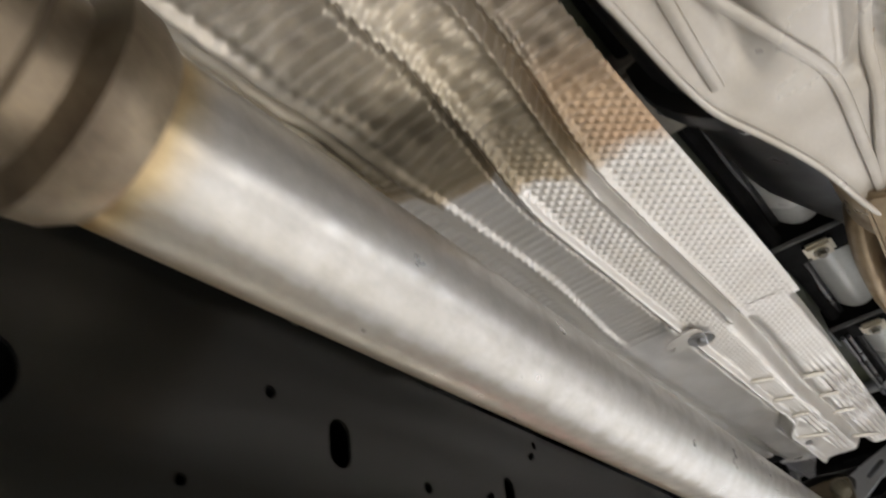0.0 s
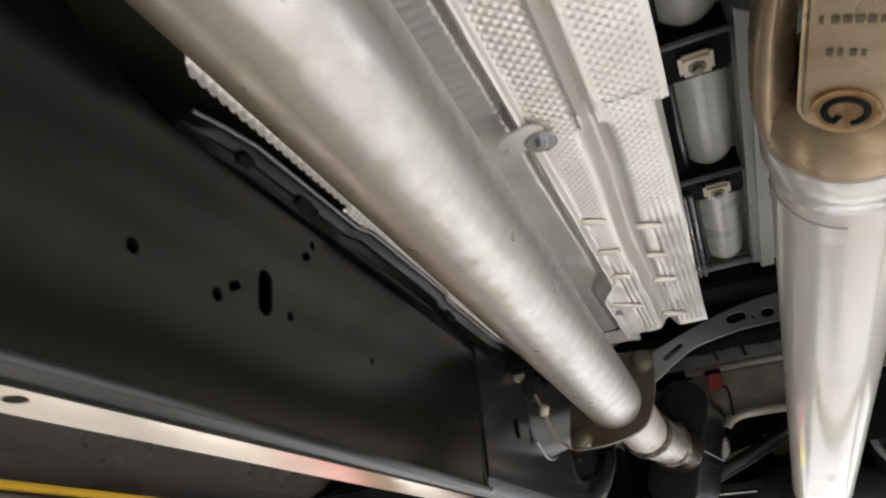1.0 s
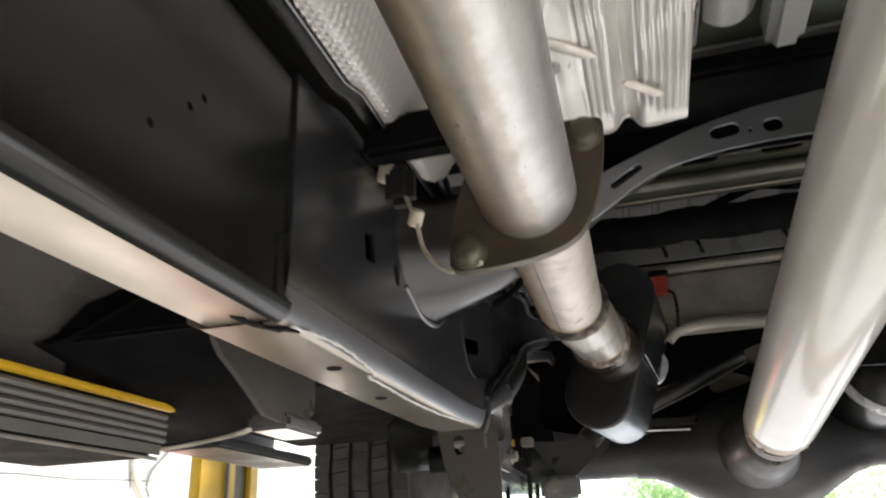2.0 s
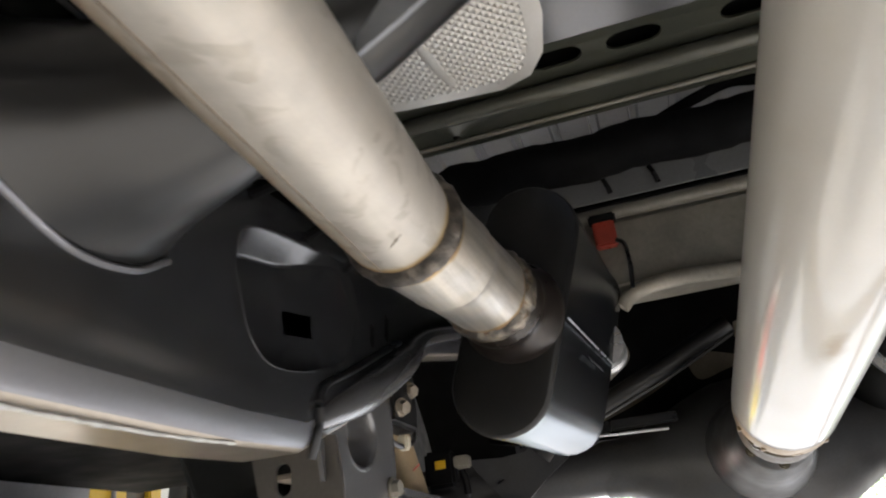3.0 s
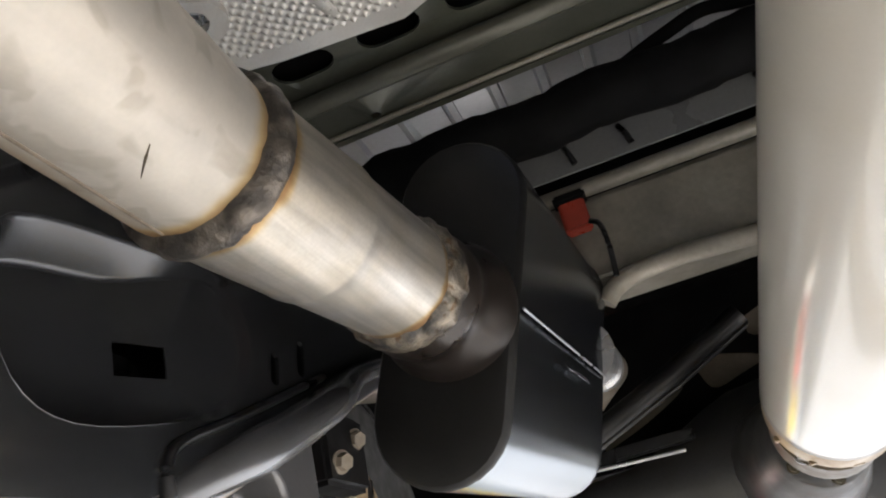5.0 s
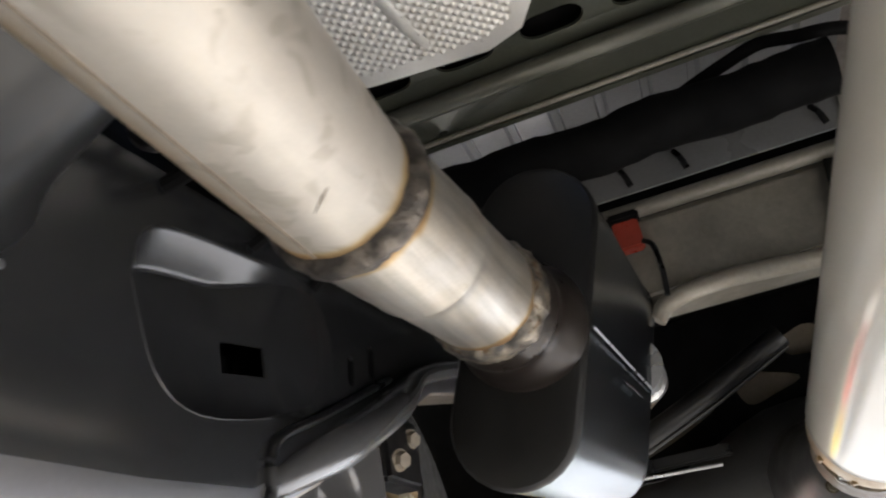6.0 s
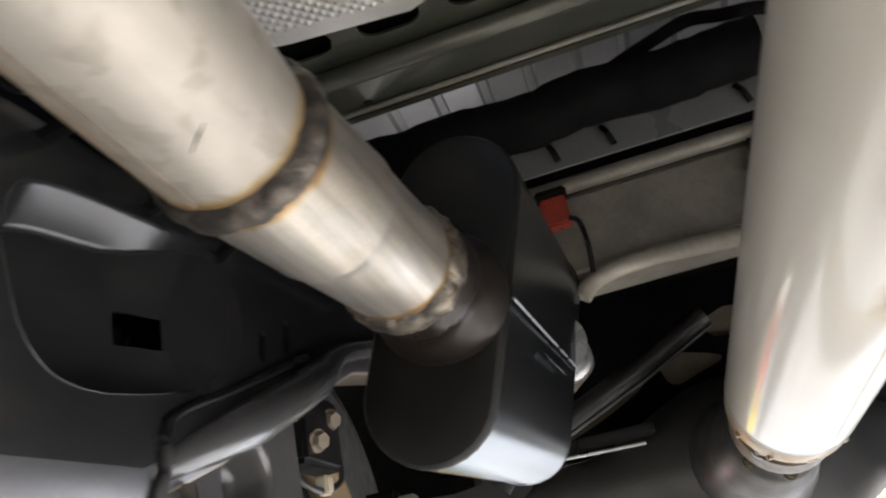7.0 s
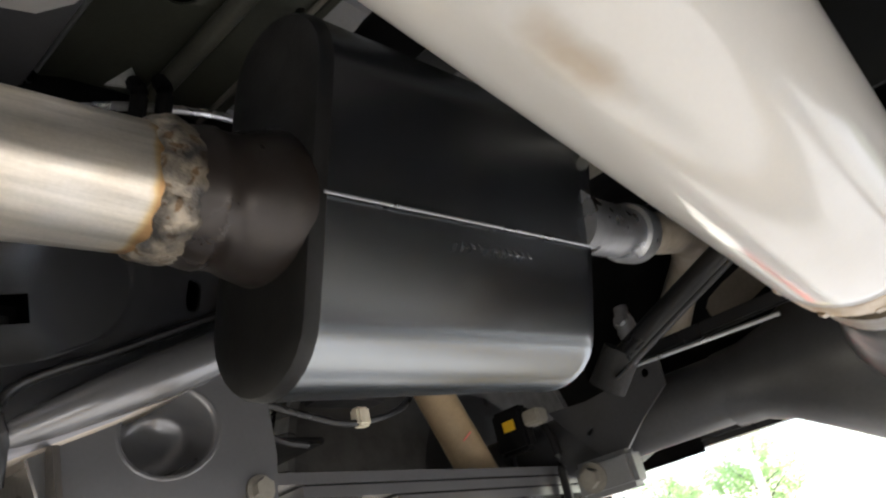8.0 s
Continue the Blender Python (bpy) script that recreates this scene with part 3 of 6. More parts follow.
part("kick_up_tube", sweep(spline([(RX - 0.012, 2.0, 0.622), (RX + 0.002, 2.11, 0.668), (RX + 0.004, 2.21, 0.712), (RX + 0.004, 2.31, 0.762), (RX + 0.004, 2.425, 0.824), (RX + 0.0, 2.80, 0.935)]), [0.004 + 0.018 * min(1, k / 8) ** 0.6 - 0.009 * min(1, max(0, (k - 17) / 6)) for k in range(31)], 20, squash=0.95), KICK, frame_rail)
part("end_strap", sweep(spline([(RX - 0.006, 2.030, 0.602), (RX + 0.003, 2.030, 0.63), (RX + 0.004, 2.036, 0.668), (RX + 0.004, 2.12, 0.706), (RX + 0.004, 2.28, 0.778)]), 0.0065, 14, squash=0.6), BLACK, frame_rail)
# the seam where the two lengths meet, with its jog, torn sealer and drain holes
groove = [(RX + 0.0025, 1.368, 0.803), (RX + 0.0025, 1.368, 0.67), (RX + 0.0025, 1.367, 0.662), (RX + 0.001, 1.354, 0.658), (RX - 0.0005, 1.352, 0.650)] + [(x + 0.0008, 1.352, z) for x, z in arc]
part("seam_groove", sweep(groove, 0.0008, 8), LINER_SHADE, frame_rail, "dark lap seam")
pts = spline([(-0.453, 1.386, 0.5975), (-0.447, 1.46, 0.600), (-0.453, 1.555, 0.5975), (-0.462, 1.565, 0.5965), (-0.463, 1.60, 0.5965), (-0.466, 1.69, 0.597), (-0.464, 1.76, 0.597), (-0.460, 1.83, 0.598), (-0.455, 1.895, 0.6005)], 10)
part("seam_sealer", sweep([p + Vector((0.003 * noise.noise(Vector((i * 0.9, 0, 0))), 0, 0)) for i, p in enumerate(pts)], [0.0016 + 0.0016 * noise.noise(Vector((i * 0.6, 3, 1))) for i in range(len(pts))], 8), SEALER, frame_rail, "ragged white seam sealer")
# flat black pieces stand for the shade in the gap and drain holes
part("torn_gap", plate([(-0.478, 1.342), (-0.471, 1.350), (-0.473, 1.358), (-0.466, 1.364), (-0.468, 1.374), (-0.455, 1.384), (-0.452, 1.398), (-0.461, 1.388), (-0.465, 1.390), (-0.471, 1.376), (-0.475, 1.370)], [], 0.002, lambda u, v, w: (u, v, 0.5945 + w)), LINER_SHADE, frame_rail)
for x, y, z in ((-0.48, 1.524, 0.5965), (-0.491, 1.677, 0.597), (-0.487, 0.672, 0.5995)):
    part("drain_hole", sweep([(x, y, z), (x, y, z + 0.002)], 0.007, 16, up=(1, 0, 0)), LINER_SHADE, frame_rail)
# stepped ledge along the top edge
bm = bmesh.new()
ledge = [(0.745, -0.022), (0.775, -0.009), (0.81, 0.0), (0.96, 0.0), (0.98, 0.0), (1.0, 0.012), (1.20, 0.012), (1.22, 0.0), (1.42, 0.0), (1.44, 0.012), (1.68, 0.012)]
rows = [[bm.verts.new(v) for v in ((RX - 0.01, y, 0.812), (RX + 0.003 + d * 0.6, y, 0.814), (RX + 0.007 + d * 0.6, y, 0.822), (RX + 0.010 + d * 0.6, y, 0.826), (RX + 0.022 + d * 0.6, y, 0.830))] for y, d in ledge]
for a, b in zip(rows, rows[1:]):
    for k in range(4):
        bm.faces.new((a[k], a[k + 1], b[k + 1], b[k]))
bmesh.ops.solidify(bm, geom=bm.faces[:], thickness=0.003)
part("top_ledge", bm, FRAME, frame_rail)
part("ledge_edge", sweep([(RX + 0.0225 + d * 0.6, y, 0.8295) for y, d in ledge], 0.0019, 8), WORN_HIGHLIGHT, frame_rail, "worn bright edge")
# black slot-shaped plates on the ledge paint its holes dark
for y, w in ((0.812, 0.018), (0.905, 0.034), (1.136, 0.020), (1.262, 0.020), (1.52, 0.018)):
    part("ledge_hole", plate(slot((y, 0.0), w, 0.011, 6), [], 0.0012, lambda u, v, q: (RX + 0.009 + 0.70 * v + q * 0.6, u, 0.8215 + 0.55 * v - q)), LINER_SHADE, frame_rail)


# ---- exhaust ----
def line(c, y):
    """A point on a straight axis given as x, z at y0 and the slopes."""
    x, z, a, b, y0 = c
    return (x + a * (y - y0), y, z + b * (y - y0))


P1 = (-0.280, 0.7222, -0.0273, 0.0076, 1.4)
P2 = (-0.2855, 0.7363, -0.0264, 0.0014, 1.7)
P3 = (-0.2718, 0.7355, 0.0942, 0.0235, 2.0)
exhaust_pipe = thing("exhaust_pipe", "long straight steel exhaust pipe with faint heat stains", "exhaust pipe")
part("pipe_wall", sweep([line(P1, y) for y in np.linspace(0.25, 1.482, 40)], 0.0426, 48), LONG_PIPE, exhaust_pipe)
part("collar", sweep([line(P1, y) for y in (-0.20, 0.10, 0.12, 0.205, 0.212, 0.226, 0.234, 0.25, 0.262)], [0.046, 0.046, 0.053, 0.053, 0.039, 0.039, 0.052, 0.050, 0.0435], 48), COLLAR, exhaust_pipe, "brown heat-stained slip collar")
# two-bolt flange, leaning as the bolts do
fc = Vector(line(P1, 1.480))
flange = thing("exhaust_flange", "burnt brown two-bolt exhaust flange plate", "exhaust flange")
du = Vector((0.74, 0.15, 0.66)).normalized()
ax = Vector((-0.0273, 1, 0.0076)).normalized()
du = (du - du.dot(ax) * ax).normalized()
dv = ax.cross(du)
outl = []
for k in range(64):
    a = 2 * math.pi * k / 64
    r = 0.060
    u, v = r * math.cos(a), r * math.sin(a)
    u2 = 0.072 * (1 if u > 0 else -1) + 0.021 * math.cos(a)
    v2 = 0.021 * math.sin(a)
    t = abs(math.cos(a)) ** 2.2
    outl.append((u * (1 - t) + u2 * t, v * (1 - t) + v2 * t))
bm = plate(outl, [disc((0, 0), 0.041, 32)], 0.012, lambda u, v, w: fc + du * u + dv * v + ax * w)
part("plate", bm, BURNT, flange)
for p in (fc + du * 0.072, fc - du * 0.072):
    part("bolt", sweep([p - ax * h for h in (-0.002, 0.002, 0.004, 0.009, 0.012, 0.0135)], [0.0165, 0.0165, 0.0135, 0.0130, 0.0105, 0.004], 20), OXIDE, flange, "rounded olive-brown bolt head", 40)

tail = thing("intermediate_pipe", "bright steel exhaust pipe with a lengthwise weld seam", "exhaust pipe")
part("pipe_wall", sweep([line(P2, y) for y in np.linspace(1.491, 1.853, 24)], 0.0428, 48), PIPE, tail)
bm = sweep([Vector(line(P2, y)) + Vector((-0.0139, 0, -0.0403)) for y in np.linspace(1.491, 1.847, 30)], 0.0010, 8)
part("seam", bm, SEAM, tail, "thin brown weld seam")
part("scratch", sweep(spline([(-0.2690, 1.7970, 0.6979), (-0.2750, 1.8015, 0.6957), (-0.2818, 1.8075, 0.6940)], 4), [0.0002, 0.0003, 0.0004, 0.0006, 0.0006, 0.0005, 0.0004, 0.0003, 0.0001], 6), BURNT, tail)


def bead(name, c, y, r, width, parent, material_, n=90):
    """A lumpy weld round a pipe."""
    bm = bmesh.new()
    d = Vector((c[2], 1, c[3])).normalized()
    a = d.cross(Vector((0, 0, 1))).normalized()
    b = a.cross(d)
    o = Vector(line(c, y))
    rings = []
    high = 0.34 if width < 0.0125 else 0.20
    for k in range(n):
        t = 2 * math.pi * k / n
        w = a * math.cos(t) + b * math.sin(t)
        ring = []
        for j in range(7):
            s = j / 6 * 2 - 1
            lump = noise.noise(Vector((k * 0.45, j * 0.6, y * 40))) * 0.8 + noise.noise(Vector((k * 0.17, j * 0.2, y * 90))) * 0.25
            h = max(0, 1 - s * s) ** 0.5
            ring.append(bm.verts.new(o + w * (r - 0.006 + (width * high * (1 + lump) + 0.006) * h) + d * width * s * (1 + 0.25 * noise.noise(Vector((k * 0.3, y * 30, 5 + j * 0.02))))))
        rings.append(ring)
    for k in range(n):
        q, s = rings[k], rings[(k + 1) % n]
        for j in range(6):
            bm.faces.new((q[j], q[j + 1], s[j + 1], s[j]))
    return part(name, bm, material_, parent, "", 70)


bead("weld_bead", (-0.2868, 0.7344, 0.03, 0.012, 1.865), 1.857, 0.0458, 0.0085, tail, WELD_DARK)
stub = thing("reducer_pipe", "short polished steel pipe welded to the muffler", "exhaust pipe")
part("pipe_wall", sweep([line(P3, y) for y in (1.857, 1.90, 1.936, 1.939, 1.942, 1.946, 1.954, 2.0, 2.04)], [0.0445, 0.0445, 0.0444, 0.0448, 0.0446, 0.0436, 0.0430, 0.0425, 0.0425], 48), POLISHED, stub)
bead("weld_bead", P3, 2.053, 0.0440, 0.019, stub, WELD)

# ---- muffler ----
muffler = thing("muffler", "satin black oval muffler hung on its edge", "muffler")
MD = Vector((0.07, 1, 0.045)).normalized()
mlow, mtop, mr = Vector((-0.285, 2.13, 0.662)), Vector((-0.226, 2.13, 0.832)), 0.055


def stadium(y, grow, seg=14):
    o = MD * ((y - 2.13) / MD.y)
    axis_ = (mtop - mlow).normalized()
    side = Vector((axis_.z, 0, -axis_.x))
    out = []
    for c, s in ((mtop, 1), (mlow, -1)):
        for k in range(seg + 1):
            a = math.pi * k / seg
            out.append(c + o + (side * math.cos(a) * s + axis_ * math.sin(a) * s) * (mr + grow))
    return out


def loft(loops, caps=True):
    bm = bmesh.new()
    rings = [[bm.verts.new(p) for p in lp] for lp in loops]
    n = len(rings[0])
    for a, b in zip(rings, rings[1:]):
        for k in range(n):
            bm.faces.new((a[k], a[(k + 1) % n], b[(k + 1) % n], b[k]))
    if caps:
        bm.faces.new(rings[0])
        bm.faces.new(rings[-1])
    return bm


part("end_cap", loft([stadium(2.1275, -0.030), stadium(2.128, -0.010), stadium(2.1298, -0.004), stadium(2.134, -0.0012), stadium(2.140, -0.0006)]), MATT, muffler)
part("shell", loft([stadium(2.139, -0.0007), stadium(2.146, -0.001), stadium(2.45, -0.001), stadium(2.455, 0.001), stadium(2.465, 0.0), stadium(2.463, -0.003), stadium(2.455, -0.006)]), MUFFLER, muffler)
bm = sweep([Vector(line(P3, y)) for y in (2.06, 2.07, 2.076, 2.080, 2.085, 2.092, 2.098, 2.104, 2.118, 2.130, 2.138)], [0.0455, 0.0470, 0.0485, 0.0490, 0.0475, 0.0475, 0.0485, 0.051, 0.055, 0.058, 0.056], 40, False)
part("inlet_neck", bm, NECK, muffler)
seam0, seam1 = Vector((-0.2015, 2.134, 0.722)), Vector((-0.178, 2.462, 0.737))
part("seam", sweep([seam0, seam1], 0.0012, 8), GALV, muffler, "thin bright folded seam")
out0 = seam1 + Vector((-0.01, 0.0, 0.03))
part("outlet_neck", sweep([out0 + Vector((-0.006, 0, 0.006)) + Vector((0.0, 1, 0.14)) * d for d in (-0.01, 0.02, 0.05, 0.13, 0.132, 0.16)], [0.036, 0.032, 0.030, 0.030, 0.035, 0.035], 32), GALV, muffler, "bright steel outlet neck")

for k, (w, h) in enumerate(((5, 7), (4, 7), (2, 7), (0, 0), (5, 7), (3, 7), (5, 7), (5, 7), (2, 7), (5, 7))):
    if w:
        at = seam0.lerp(seam1, 0.42 + 0.028 * k) + Vector((-0.0065 + 0.0012, 0, -0.020))
        bm = box_mesh((-0.0006, -w * 0.0005, -h * 0.0005), (0.0003, w * 0.0005, h * 0.0005), 0.0002)
        bm.transform(Matrix.Translation(at) @ pose(0, 0, 0, 0, -19, -4))
        part("stamped_mark", bm, MUFFLER, muffler)

# ---- drive shaft ----
DS = (0.0281, 0.6947, -0.0048, -0.1226, 2.0)
drive_shaft = thing("drive_shaft", "large bright aluminium drive shaft tube", "drive shaft")
part("tube", sweep([line(DS, y) for y in (1.062, 1.07, 2.40, 2.416, 2.422)], [0.0635, 0.0647, 0.0647, 0.0647, 0.061], 64), ALU, drive_shaft)
part("front_ring", sweep([line(DS, y) for y in (1.0, 1.004, 1.034, 1.042, 1.066)], [0.066, 0.0715, 0.0715, 0.067, 0.0645], 64), ALU, drive_shaft, "bright weld ring")
bm = bmesh.new()
rows = []
for y, r in ((1.078, 0.0640), (1.0785, 0.0668), (1.108, 0.0668), (1.1085, 0.0640)):
    c = Vector(line(DS, y))
    rows.append([bm.verts.new(c + r * Vector((math.sin(a), 0, -math.cos(a)))) for a in (radians(-95 + 80 * k / 14) for k in range(15))])
for a, b in zip(rows, rows[1:]):
    for k in range(14):
        bm.faces.new((a[k], a[k + 1], b[k + 1], b[k]))
for k in (0, 14):
    bm.faces.new([r[k] for r in rows])
part("balance_weight", bm, ALU, drive_shaft, smooth=30)
part("rear_ring", sweep([line(DS, y) for y in (2.418, 2.422, 2.448, 2.454)], [0.060, 0.0635, 0.0635, 0.056], 48), YOKE, drive_shaft, "dull brass-coloured weld ring")
for k in range(4):
    a = radians(40 + 90 * k)
    bolt("yoke_bolt", Vector(line(DS, 2.489)) + Vector((0.047 * math.cos(a), 0, 0.047 * math.sin(a))), (0, -1, 0.12), 0.009, drive_shaft, GALV, 1.2)
for k in range(5):
    a = radians(200 + 35 * k)
    c = Vector(line(DS, 2.438)) + Vector((0.061 * math.cos(a), 0, 0.061 * math.sin(a)))
    part("ring_tab", box_mesh(c - Vector((0.006, 0.004, 0.003)), c + Vector((0.006, 0.012, 0.003)), 0.001), YOKE, drive_shaft)
part("rear_yoke", sweep([line(DS, y) for y in (2.454, 2.47, 2.485, 2.492, 2.53, 2.56)], [0.05, 0.044, 0.044, 0.056, 0.056, 0.046], 32), BURNT, drive_shaft, "brown cast joint yoke")
part("front_yoke", sweep([line(DS, y) for y in (0.945, 0.95, 0.96, 0.975, 1.002)], [0.044, 0.060, 0.068, 0.071, 0.070], 48), YOKE, drive_shaft, "brown cast joint yoke")
joint = Matrix.Translation(line(DS, 0.912)) @ pose(0, 0, 0, -7, 22, 0)


def rounded_ear(w, y0, y1, z0, z1, seg=12):
    """A thick strap along y with a round end towards y1."""
    outl = [(-w, y0), (w, y0)] + [(w * math.cos(a), y1 - w + w * math.sin(a)) for a in (math.pi * k / seg for k in range(seg + 1))]
    return plate(outl, [], z1 - z0, lambda u, v, q: (u, v, z0 + q))


for sx in (-1, 1):
    pts = spline([(sx * 0.050, 0.085, 0), (sx * 0.056, 0.045, 0), (sx * 0.056, -0.02, 0), (sx * 0.052, -0.075, 0), (sx * 0.045, -0.105, 0)], 5)
    rad = [0.017] * 11 + [0.0165, 0.016, 0.0155, 0.015, 0.0145, 0.0135, 0.012, 0.010, 0.007, 0.002]
    bm = sweep(pts, rad, 28, squash=2.6)
    bm.transform(joint)
    part("yoke_ear", bm, YOKE, drive_shaft, smooth=70)
coupling = part("slip_yoke", sweep([line(DS, y) for y in (0.70, 0.71, 0.735, 0.75, 0.815, 0.845)], [0.040, 0.052, 0.056, 0.058, 0.058, 0.046], 40), YOKE, drive_shaft, "tan oxide-coated slip yoke")
for sz in (1, -1):
    bm = rounded_ear(0.031, -0.18, 0.032, -0.068 if sz > 0 else 0.052, -0.052 if sz > 0 else 0.068)
    bm.transform(joint)
    bmesh.ops.bevel(bm, geom=[e for e in bm.edges if len(e.link_faces) == 2 and e.calc_face_angle() > 0.8], offset=0.004, segments=3, affect="EDGES")
    part("ear", bm, YOKE, coupling)
    cap = sweep([(0, 0, -sz * h) for h in (0.0, 0.0690, 0.0705, 0.0705, 0.0690, 0.0690)], [0.022, 0.0235, 0.0228, 0.0200, 0.0192, 0.004], 36, up=(1, 0, 0))
    cap.transform(joint)
    cup = part("bearing_cap", cap, POLISHED, drive_shaft, "bright round bearing cap")
    clip_ = sweep([(0.0138 * math.cos(a) * (0.8 if abs(a - 1.57) < 0.5 else 1), 0.0138 * math.sin(a) * (0.35 if abs(a - 1.57) < 0.5 else 1), -sz * 0.0695) for a in (1.9 + 5.6 * k / 30 for k in range(31))], 0.0030, 8)
    clip_.transform(joint)
    part("snap_ring", clip_, LINER_SHADE, cup)
for row, ws in ((-0.088, (0.003, 0.005, 0.005, 0.005, 0.005, 0.004, 0.005)), (-0.058, (0.004, 0.003, 0.004, 0.003))):
    for k, w in enumerate(ws):
        x0 = -0.022 + k * 0.0068 + (0.006 if row > -0.07 else 0)
        bm = box_mesh((x0, row - 0.0032, -0.0686), (x0 + w, row + 0.0032, -0.0678), 0.0002)
        bm.transform(joint)
        part("stamped_mark", bm, BURNT, coupling)
part("output_shaft", sweep([line(DS, y) for y in (0.50, 0.66, 0.665, 0.71)], [0.05, 0.05, 0.036, 0.036], 48), YOKE, drive_shaft, "brown output shaft")

# ---- rear axle ----
rear_axle = thing("rear_axle", "dark painted rear axle with a round differential housing", "rear axle")
for x0, x1 in ((-0.72, -0.24), (0.30, 0.78)):
    part("axle_tube", sweep([(x0, 2.92, 0.64), (x1, 2.92, 0.64)], 0.05, 32), AXLE, rear_axle)
housing = [(-0.26, 0.054), (-0.22, 0.056), (-0.18, 0.068), (-0.13, 0.094), (-0.08, 0.122), (-0.03, 0.141), (0.03, 0.148), (0.09, 0.141), (0.14, 0.122), (0.19, 0.094), (0.24, 0.068), (0.28, 0.056), (0.32, 0.054)]
part("differential", sweep([(x, 2.925, 0.64 - 0.12 * (r - 0.05)) for x, r in housing], [r for x, r in housing], 36), AXLE, rear_axle, "flared dark differential housing")
part("pinion_housing", sweep([(0.025, y, z) for y, z in ((2.575, 0.625), (2.585, 0.625), (2.62, 0.625), (2.63, 0.626), (2.70, 0.627), (2.80, 0.63))], [0.044, 0.054, 0.056, 0.062, 0.072, 0.092], 20), AXLE, rear_axle, "dull rounded pinion housing", 45)
for k in range(6):
    a = radians(30 + 60 * k)
    bolt("bolt", (0.025 + 0.046 * math.cos(a), 2.574, 0.625 + 0.046 * math.sin(a)), (0, -1, 0), 0.006, rear_axle, OXIDE, 1.3)

# ---- heat shield ----
def step(a, b, t):
    t = min(1.0, max(0.0, (t - a) / (b - a)))
    return t * t * (3 - 2 * t)


def shield_z(x, y):
    """The pressed shape of the long heat shield: two panels with a groove between and a channel over the pipe."""
    z = 0.862
    bend = 1 - step(0.40, 0.66, y)
    g = x + 0.175 + 0.010 * step(1.0, 1.3, y) - 0.026 * bend
    r = x + 0.234 - 0.030 * bend
    back = step(0.965, 0.985, y)
    z += (0.012 + 0.010 * back) * math.exp(-((g / (0.004 + 0.0055 * back)) ** 2))
    z -= (1 - 0.8 * back) * (0.004 * math.exp(-(((g - 0.007) / 0.003) ** 2)) + 0.005 * math.exp(-(((g + 0.008) / 0.003) ** 2)))
    r += 0.024 * step(1.36, 1.44, y)
    z -= 0.008 * math.exp(-((r / 0.005) ** 2))
    z += 0.010 * math.exp(-(((r + 0.010) / 0.005) ** 2))
    z += 0.016 * step(0.004, 0.014, -r)
    o = x + 0.292 + 0.018 * step(0.72, 0.95, y)
    z -= 0.005 * math.exp(-((o / 0.005) ** 2)) * (1 - step(0.93, 0.97, y))
    z += 0.018 * step(0.002, 0.03, -o)
    return z - 0.062 * step(0.36, 0.415, -x)


heat_shield = thing("heat_shield", "long dimpled aluminium heat shield over the exhaust", "heat shield")


def sheet(x0, x1, y0, y1, f, dx, dy, edge=None):
    bm = bmesh.new()
    nx, ny = max(1, round((x1 - x0) / dx)), max(1, round((y1 - y0) / dy))
    g = []
    for j in range(ny + 1):
        y = y0 + (y1 - y0) * j / ny
        a, b = edge(y) if edge else (x0, x1)
        row = []
        for i in range(nx + 1):
            x = a + (b - a) * i / nx
            row.append(bm.verts.new((x, y, f(x, y))))
        g.append(row)
    for j in range(ny):
        for i in range(nx):
            bm.faces.new((g[j][i], g[j][i + 1], g[j + 1][i + 1], g[j + 1][i]))
    return bm


def dimple(x, y, p=0.0115, h=0.0026):
    """Rows of round pimples, every other row shifted."""
    r = math.floor(y / (p * 0.5))
    u = (x + (p * 0.5 if r % 2 else 0)) / p
    a = (u - round(u)) * p
    b = (y / (p * 0.5) - r - 0.5) * p * 0.5
    return -h * math.exp(-(a * a + b * b) / ((0.20 * p) ** 2))


def front_z(x, y):
    z = shield_z(x, y)
    crumple = 1 - step(0.46, 0.60, y)
    flat = 1.0 if (-0.164 < x < -0.108 or -0.226 < x < -0.186) else 0.0
    z += flat * dimple(x, y) * (1 - crumple)
    if x < -0.24:
        z += 0.0024 * max(-0.5, math.sin(y * 2 * math.pi / 0.012)) * (1 - crumple)
    w = noise.noise(Vector((x * 18, y * 14, 2.0))) * 0.008 + noise.noise(Vector((x * 60, y * 50, 7.0))) * 0.004
    across_ = step(0.27, 0.30, -x)
    fold = (1 - across_) * math.sin(y * 2 * math.pi / 0.013 + 3 * noise.noise(Vector((x * 20, y * 8, 1)))) + 1.6 * across_ * math.sin(x * 2 * math.pi / 0.021 + 2 * noise.noise(Vector((x * 6, y * 14, 3))))
    z += crumple * (w * 0.8 + 0.0030 * fold)
    return z


def rear_z(x, y):
    z = shield_z(x, y) - 0.0008
    flat = -0.158 < x < -0.122
    fade = step(1.12, 1.26, y)
    if flat:
        z += dimple(x, y) * (1 - fade) + fade * (1 - step(1.605, 1.63, y)) * 0.0016 * math.sin(x * 2 * math.pi / 0.0075)
    elif x > -0.225:
        rib = step(1.30, 1.40, y)
        z += dimple(x, y, 0.010, 0.0020) * (1 - rib) + rib * (1 - step(1.59, 1.62, y)) * 0.0016 * math.sin(x * 2 * math.pi / 0.0075)
    elif x < -0.34:
        z += dimple(x, y, 0.010, 0.0026)
    else:
        z += 0.003 * noise.noise(Vector((x * 30, y * 20, 4)))
    z += 0.010 * step(1.635, 1.662, y) + 0.010 * (1 - step(0.108, 0.118, -x))
    return z


